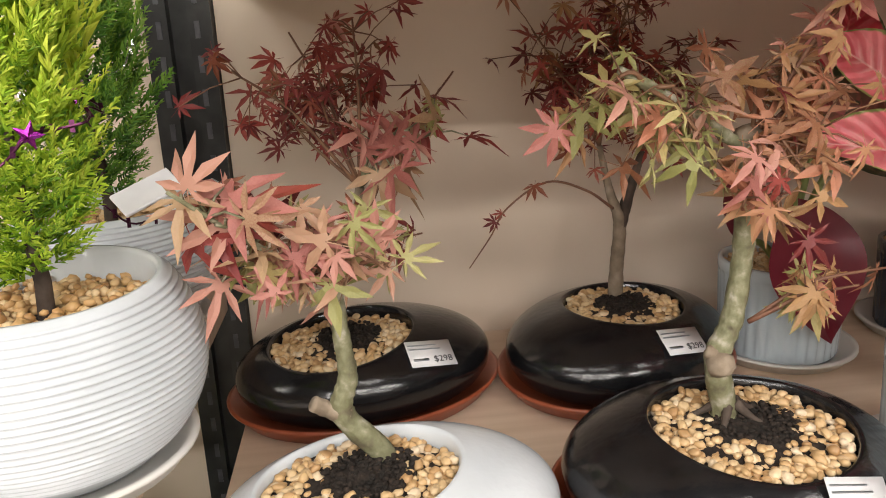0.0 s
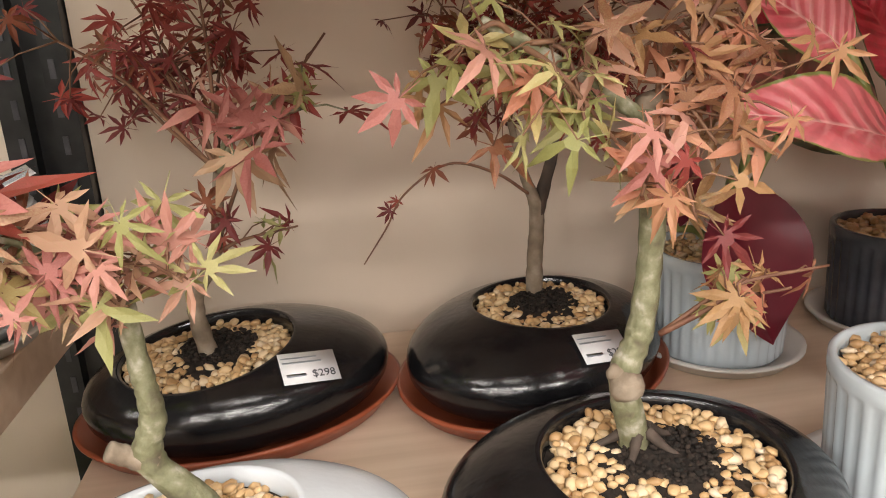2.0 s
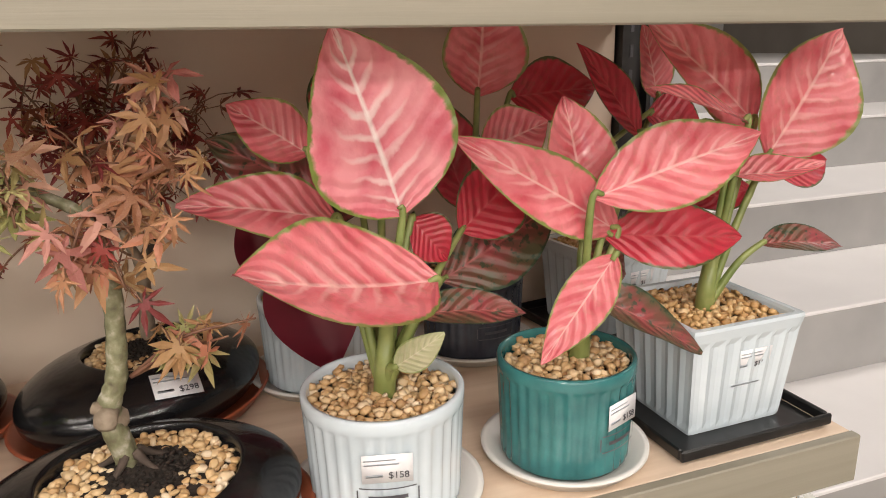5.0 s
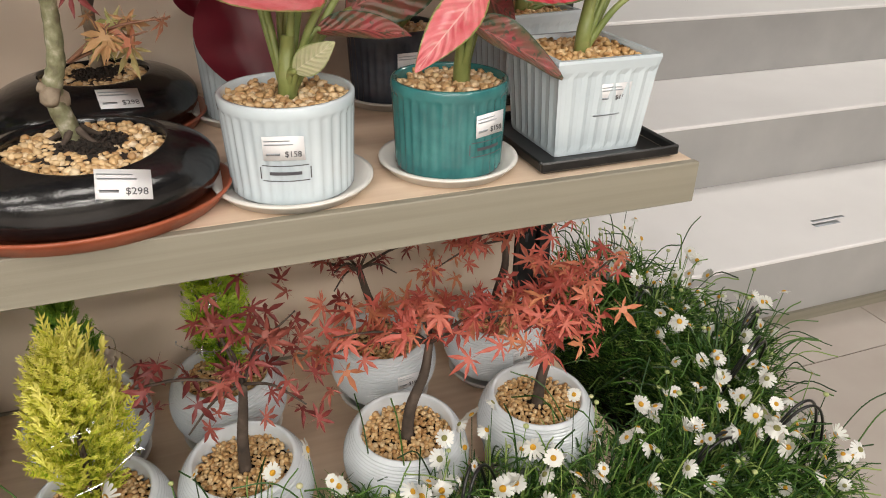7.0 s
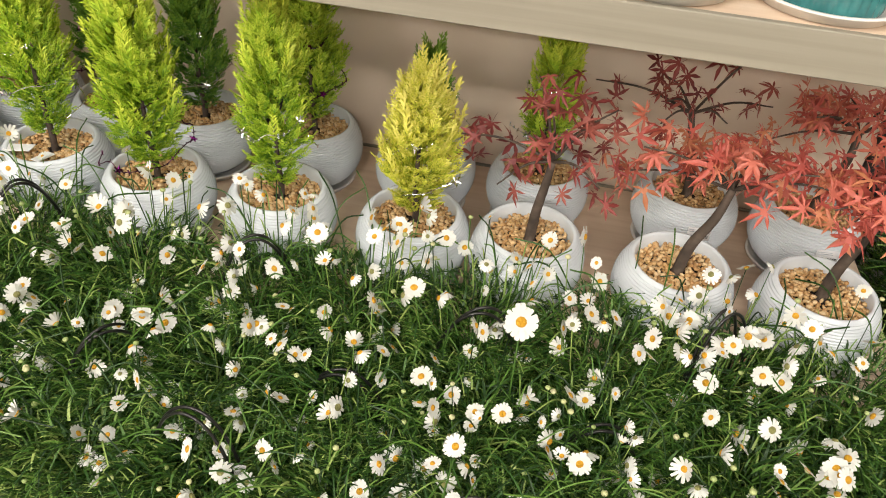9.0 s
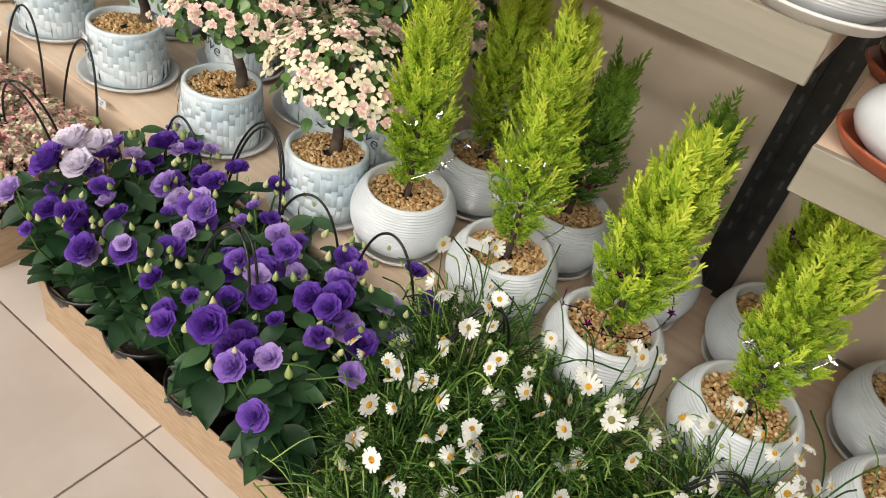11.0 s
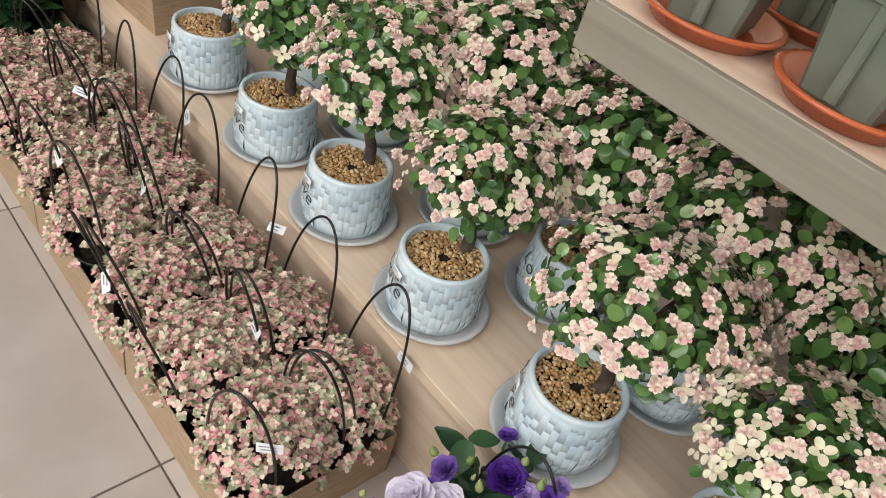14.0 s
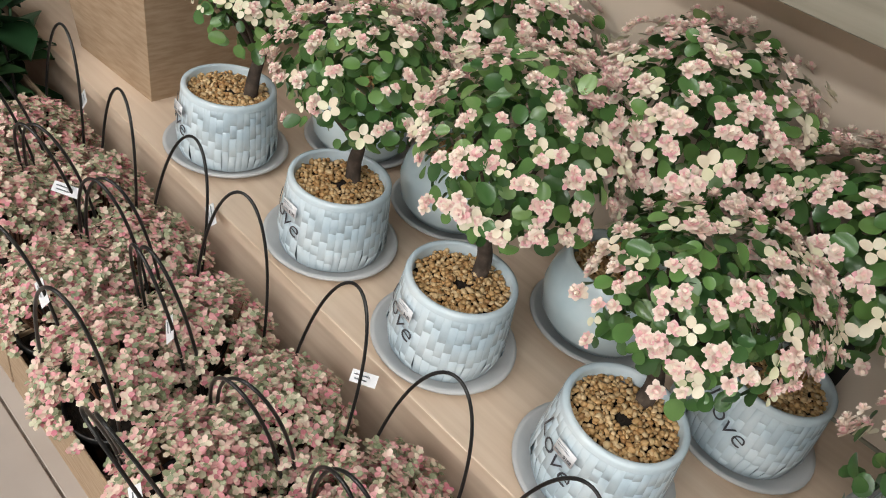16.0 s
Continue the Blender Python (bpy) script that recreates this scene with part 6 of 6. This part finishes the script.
LISG = [lis_foliage(95), lis_foliage(96)]
lr = random.Random(97)
k = 0
for x in (1.275, 1.455, 1.635, 1.815):
    for y in (-0.645, -0.815):
        ob = thing("potted_plant", "violet lisianthus with buds in a black nursery pot", "potted plant", "lisianthus", pose(x, y, 0.005))
        part("nursery_pot", NPOT, None, ob, "black plastic nursery pot")
        part("soil", NSOIL, None, ob)
        part("foliage", LISG[k % 2], None, ob, "blue-green pointed leaves", True, pose(0, 0, 0, 0, 0, k * 77))
        for _ in range(13):
            a, d = lr.uniform(0, 6.28), math.sqrt(lr.random()) * 0.118
            z = lr.uniform(0.31, 0.375)
            dirv = Vector((d * math.cos(a) * 4, d * math.sin(a) * 4 - 0.35, 1)).normalized()
            s = lr.choice((0.011, 0.0155, 0.017, 0.018, 0.020)) * lr.uniform(0.9, 1.1)
            g = tube(Geo(), [(d * math.cos(a) * 0.6, d * math.sin(a) * 0.6, z - 0.12), (d * math.cos(a) * 0.9, d * math.sin(a) * 0.9, z - 0.05), (d * math.cos(a), d * math.sin(a), z)], [0.0022, 0.002, 0.002], 5)
            part("stem", g, GRASS, ob)
            part("flower", LISF[lr.randrange(3)], None, ob, "", True, Matrix.Translation((d * math.cos(a), d * math.sin(a), z)) @ rot_to(dirv, lr.uniform(0, 6)) @ Matrix.Scale(s, 4))
        for _ in range(18):
            a, d = lr.uniform(0, 6.28), math.sqrt(lr.random()) * 0.12
            z = lr.uniform(0.30, 0.40)
            part("bud", LISBUD, None, ob, "", True, Matrix.Translation((d * math.cos(a), d * math.sin(a), z)) @ rot_to((lr.uniform(-0.4, 0.4), lr.uniform(-0.5, 0.3), 1)) @ Matrix.Scale(lr.uniform(0.010, 0.019), 4))
        if k in (0, 2, 4, 6, 5):
            hoop(ob, 0.085, lr.uniform(0.29, 0.345), lr.uniform(0.0, 0.2), lr.uniform(-15, 15), 0.12, y < -0.7 or k == 2, k % 3 == 0, oy=0.06 if y > -0.7 else 0.0)
        if k == 1:
            for fx, fy, fz, fs, fm in ((-0.052, 0.035, 0.392, 0.026, LISW), (-0.02, 0.06, 0.390, 0.026, LISW), (-0.047, -0.012, 0.372, 0.027, LISF[0]), (-0.005, 0.015, 0.375, 0.024, LISW)):
                part("flower", fm, None, ob, "large white and violet flower" if fm is LISW else "", True, Matrix.Translation((fx, fy, fz)) @ rot_to((fx * 6, fy * 4 - 0.6, 1), fx * 90) @ Matrix.Scale(fs, 4))
        k += 1

# daisies
def daisy_mesh(seed, petals=14, droop=0.0, disc=DISC):
    r = random.Random(seed)
    g = Geo()
    for q in range(petals):
        a = q / petals * 6.283 + r.uniform(-0.06, 0.06)
        ln, w = r.uniform(0.85, 1.06), 0.145 * r.uniform(0.8, 1.15)
        dz = droop + r.uniform(-0.12, 0.1)
        V = []
        for v, ww in ((0.2, 0.6), (0.6, 1.0), (0.92, 0.95), (1.0, 0.55)):
            for u in (-1, 1):
                x, y = v * ln, u * w * ww
                V.append((x * math.cos(a) - y * math.sin(a), x * math.sin(a) + y * math.cos(a), 0.05 + dz * (v - 0.2)))
        g.add(V, grid_faces(4, 2, False), 0)
    lathe(g, [(0.30, 0.02), (0.31, 0.07), (0.25, 0.15), (0.13, 0.20), (0.001, 0.21)], 10, 1)
    lathe(g, [(0.06, -0.14), (0.2, -0.06), (0.28, 0.02)], 8, 2)
    return g.mesh("flower", [PETAL, disc, BUD], False)


DAISY = [daisy_mesh(100, 19), daisy_mesh(101, 17, -0.2), daisy_mesh(102, 18, 0.1), daisy_mesh(103, 14, -0.75), daisy_mesh(104, 14, -0.5, DISC_OLD), daisy_mesh(105, 12, 0.8)]
DBUD = lathe(Geo(), [(0.3, 0), (0.75, 0.3), (0.85, 0.7), (0.6, 1.05), (0.02, 1.2)], 8).mesh("bud", BUD)


def daisy_foliage(seed, tall, blades=1500):
    r = random.Random(seed)
    g = Geo()
    for _ in range(blades):
        a, d = r.uniform(0, 6.28), math.sqrt(r.random()) * 0.095
        b = np.array([d * math.cos(a), d * math.sin(a), r.uniform(0.1, tall * 0.86)])
        a2 = a + r.uniform(-1.2, 1.2)
        ln = r.uniform(0.022, 0.056)
        out = np.array([math.cos(a2), math.sin(a2), 0])
        side = np.array([-math.sin(a2), math.cos(a2), 0]) * r.uniform(0.0006, 0.0015)
        bend = r.uniform(-0.25, 0.55)
        V = []
        for v in (0, 0.35, 0.7, 1.0):
            p = b + out * ln * v * 0.62 + np.array([0, 0, ln * (v * (0.9 + bend) - 0.75 * v * v)])
            w = side * (1.0 - 0.85 * v * v) * 1.3
            V += [p - w, p + w]
        g.add(V, grid_faces(4, 2, False))
        if r.random() < 0.06:
            e = b + out * r.uniform(0.05, 0.12) + np.array([0, 0, r.uniform(0.02, 0.09)])
            tube(g, spline([b, (b + e) / 2 + np.array([0, 0, 0.03]), e], 4), 0.0011, 4)
        for f in (0.2, 0.38, 0.52):
            p = b + out * ln * f
            for sg in (-1, 1):
                q = p + np.array([math.cos(a2 + sg * 0.9), math.sin(a2 + sg * 0.9), 0.5]) * ln * 0.3
                g.add([p, p + np.array([0, 0, 0.0025]), q], [[0, 1, 2]])
    return g.mesh("foliage", GRASS, False)


DF = [daisy_foliage(110, 0.34), daisy_foliage(111, 0.36), daisy_foliage(112, 0.38)]
dr = random.Random(113)


def daisy_plant(x, y, z, tall, flowers, k, hang):
    flowers = int(flowers * 1.35)
    ob = thing("potted_plant", "bushy white daisy plant in a black nursery pot", "potted plant", "daisies", pose(x, y, z))
    part("nursery_pot", NPOT, None, ob, "black plastic nursery pot")
    part("soil", NSOIL, None, ob)
    part("foliage", DF[k % 3], None, ob, "fine feathery green leaves", False, pose(0, 0, 0, 0, 0, k * 53) @ Matrix.Diagonal((1.15, 1.15, tall / 0.36, 1)))
    stems = Geo()
    for i in range(flowers + 6):
        a, d = dr.uniform(0, 6.28), math.sqrt(dr.random()) * 0.135
        zt = tall * dr.uniform(0.84, 1.08 if y > -0.7 else 1.0)
        e = Vector((d * math.cos(a), d * math.sin(a), zt))
        tube(stems, [(0.45 * e.x, 0.45 * e.y, tall * 0.45), (0.85 * e.x, 0.85 * e.y, tall * 0.8), e], [0.0012, 0.0010, 0.0008], 4)
        if i < flowers:
            kind = dr.choice((0, 0, 1, 1, 2, 2, 3, 3, 4, 4, 5))
            face = Vector((dr.uniform(-1.2, 1.2), -0.2 + dr.uniform(-0.9, 0.8), dr.uniform(0.3, 1.0))).normalized()
            part("flower", DAISY[kind], None, ob, "", False, Matrix.Translation(e) @ rot_to(face, dr.uniform(0, 6)) @ Matrix.Scale(dr.uniform(0.0095, 0.0178), 4))
        else:
            part("bud", DBUD, None, ob, "", True, Matrix.Translation(e) @ Matrix.Scale(dr.uniform(0.004, 0.006), 4))
    tagged(part("undergrowth", stems, GRASS, ob, "thin green flower stems"), kind="stuff")
    if hang:
        hoop(ob, 0.075, dr.uniform(0.29, 0.35) if y > -0.7 else dr.uniform(0.20, 0.25), dr.uniform(-0.2, 0.1), dr.uniform(-10, 60), 0.12, True, k % 4 == 0)
    return ob


k = 0
for i in range(9):
    for y in (-0.61, -0.765, -0.91):
        x = 2.035 + 0.195 * i + dr.uniform(-0.02, 0.02) + (0.05 if y < -0.9 else 0)
        daisy_plant(x, y, 0.005, 0.475 if y > -0.7 else 0.395 if y > -0.9 else 0.325, 19 if y > -0.7 else 17 if y > -0.9 else 13, k, k % 2 == 0)
        k += 1
for x, y, t in ((3.74, -0.62, 0.42), (3.76, -0.42, 0.46), (3.73, -0.22, 0.48), (3.72, -0.06, 0.5), (3.86, -0.3, 0.42)):
    daisy_plant(x, y, 0.0, t, 16, k, True)
    k += 1
# one larger bloom
big = thing("potted_plant", "daisy plant with one large open bloom", "potted plant", "daisies", pose(2.875, -0.735, 0.005))
part("nursery_pot", lathe(Geo(), [(0.02, 0), (0.028, 0.1), (0.026, 0.1)], 16), BLACK, big)
part("flower", DAISY[0], None, big, "large white daisy", False, pose(0, 0, 0.49) @ rot_to((-0.05, -0.75, 0.75)) @ Matrix.Scale(0.025, 4))
part("stem", tube(Geo(), [(0, 0, 0.09), (0.004, 0.01, 0.3), (0, 0.003, 0.488)], 0.0014, 5), GRASS, big)

# big cardboard carton on the bench and dark leafy plants beyond
ob = thing("cardboard_box", "tall brown cardboard carton on the bench", "box", "cardboard boxes", pose(-0.34, -0.36, BENCH, 0, 0, 4))
g = Geo()
n = 4
rows = []
for kx, zz in ((0.13, 0), (0.165, 0.30), (0.160, 0.30), (0.126, 0.006)):
    rows += [(-kx, -kx, zz), (kx, -kx, zz), (kx, kx, zz), (-kx, kx, zz)]
part("carton", g.add(rows, grid_faces(4, 4, True) + [[3, 2, 1, 0], [12, 13, 14, 15]]), BOXCARD, ob, "", False)
part("hole", lathe(Geo(), [(0.012, 0), (0.001, 0.0005)], 16), SOIL, ob, "round hand hole", True, facing(0.06, -0.159, 0.24, 0, -6))


def leafy(x, y, z, seed, h):
    r = random.Random(seed)
    ob = thing("potted_plant", "dark green leafy plant with pale buds", "potted plant", "leafy plants", pose(x, y, z))
    part("nursery_pot", NPOT, None, ob, "black plastic nursery pot")
    g = Geo()
    for s in range(8):
        a, d = r.uniform(0, 6.28), r.uniform(0.02, 0.1)
        line = spline([(d * 0.3 * math.cos(a), d * 0.3 * math.sin(a), 0.1), (d * 0.8 * math.cos(a), d * 0.8 * math.sin(a), h * 0.6), (d * math.cos(a), d * math.sin(a), h)], 4)
        tube(g, line, 0.003, 5)
        for i in range(2, len(line)):
            g.placed(LANCE[0], LANCE[1], Matrix.Translation(line[i]) @ Matrix.Rotation(i * 2.4 + r.random(), 4, "Z") @ Matrix.Rotation(r.uniform(0, 0.7), 4, "X") @ Matrix.Scale(r.uniform(0.09, 0.15), 4))
    part("foliage", g, LISLEAF, ob, "broad dark green leaves")
    for q in range(3):
        part("bud", LISBUD, None, ob, "pale flower bud", True, Matrix.Translation((r.uniform(-0.06, 0.06), r.uniform(-0.06, 0.06), h + 0.03)) @ rot_to((r.uniform(-0.4, 0.4), -0.3, 1)) @ Matrix.Scale(0.028, 4))
    hoop(ob, 0.07, 0.3, 0.1, r.uniform(0, 90), 0.11, True, False)


for i, (x, y) in enumerate(((-0.50, -0.70), (-0.62, -0.84), (-0.68, -0.68), (-0.82, -0.8))):
    leafy(x, y, 0.006, 130 + i, 0.36)
for i, (x, y) in enumerate(((-0.72, -0.35), (-0.95, -0.4), (-1.2, -0.35))):
    leafy(x, y, BENCH, 140 + i, 0.34)

# printed notice on a step
ob = part("printed_notice", BAR, None, None, "", False, pose(4.735, 0.228, 0.2372, 0, 0, 0) @ Matrix.Diagonal((0.13, 0.012, 1, 1)))
tagged(ob, "small grey printed notice on the white step", "sign")
ob = part("printed_notice", BAR, None, None, "", False, pose(4.705, 0.203, 0.2372, 0, 0, 0) @ Matrix.Diagonal((0.10, 0.02, 1, 1)))
tagged(ob, "small grey printed notice on the white step", "sign")

# ---------- floor tiles ----------
TILEM = box(Geo(), -0.398, 0.398, -0.398, 0.398, -0.0038, 0.0, bevel=0.0012).mesh("tile", TILE, False)
for i in range(-4, 10):
    for j in range(-8, 7):
        tx, ty = 0.38 + 0.8 * i, -0.922 + 0.8 * j + 0.4
        if -3.1 < tx < 8.1 and -7.1 < ty < 5.0:
            part("tile", TILEM, None, floor, "", False, pose(tx, ty, 0))
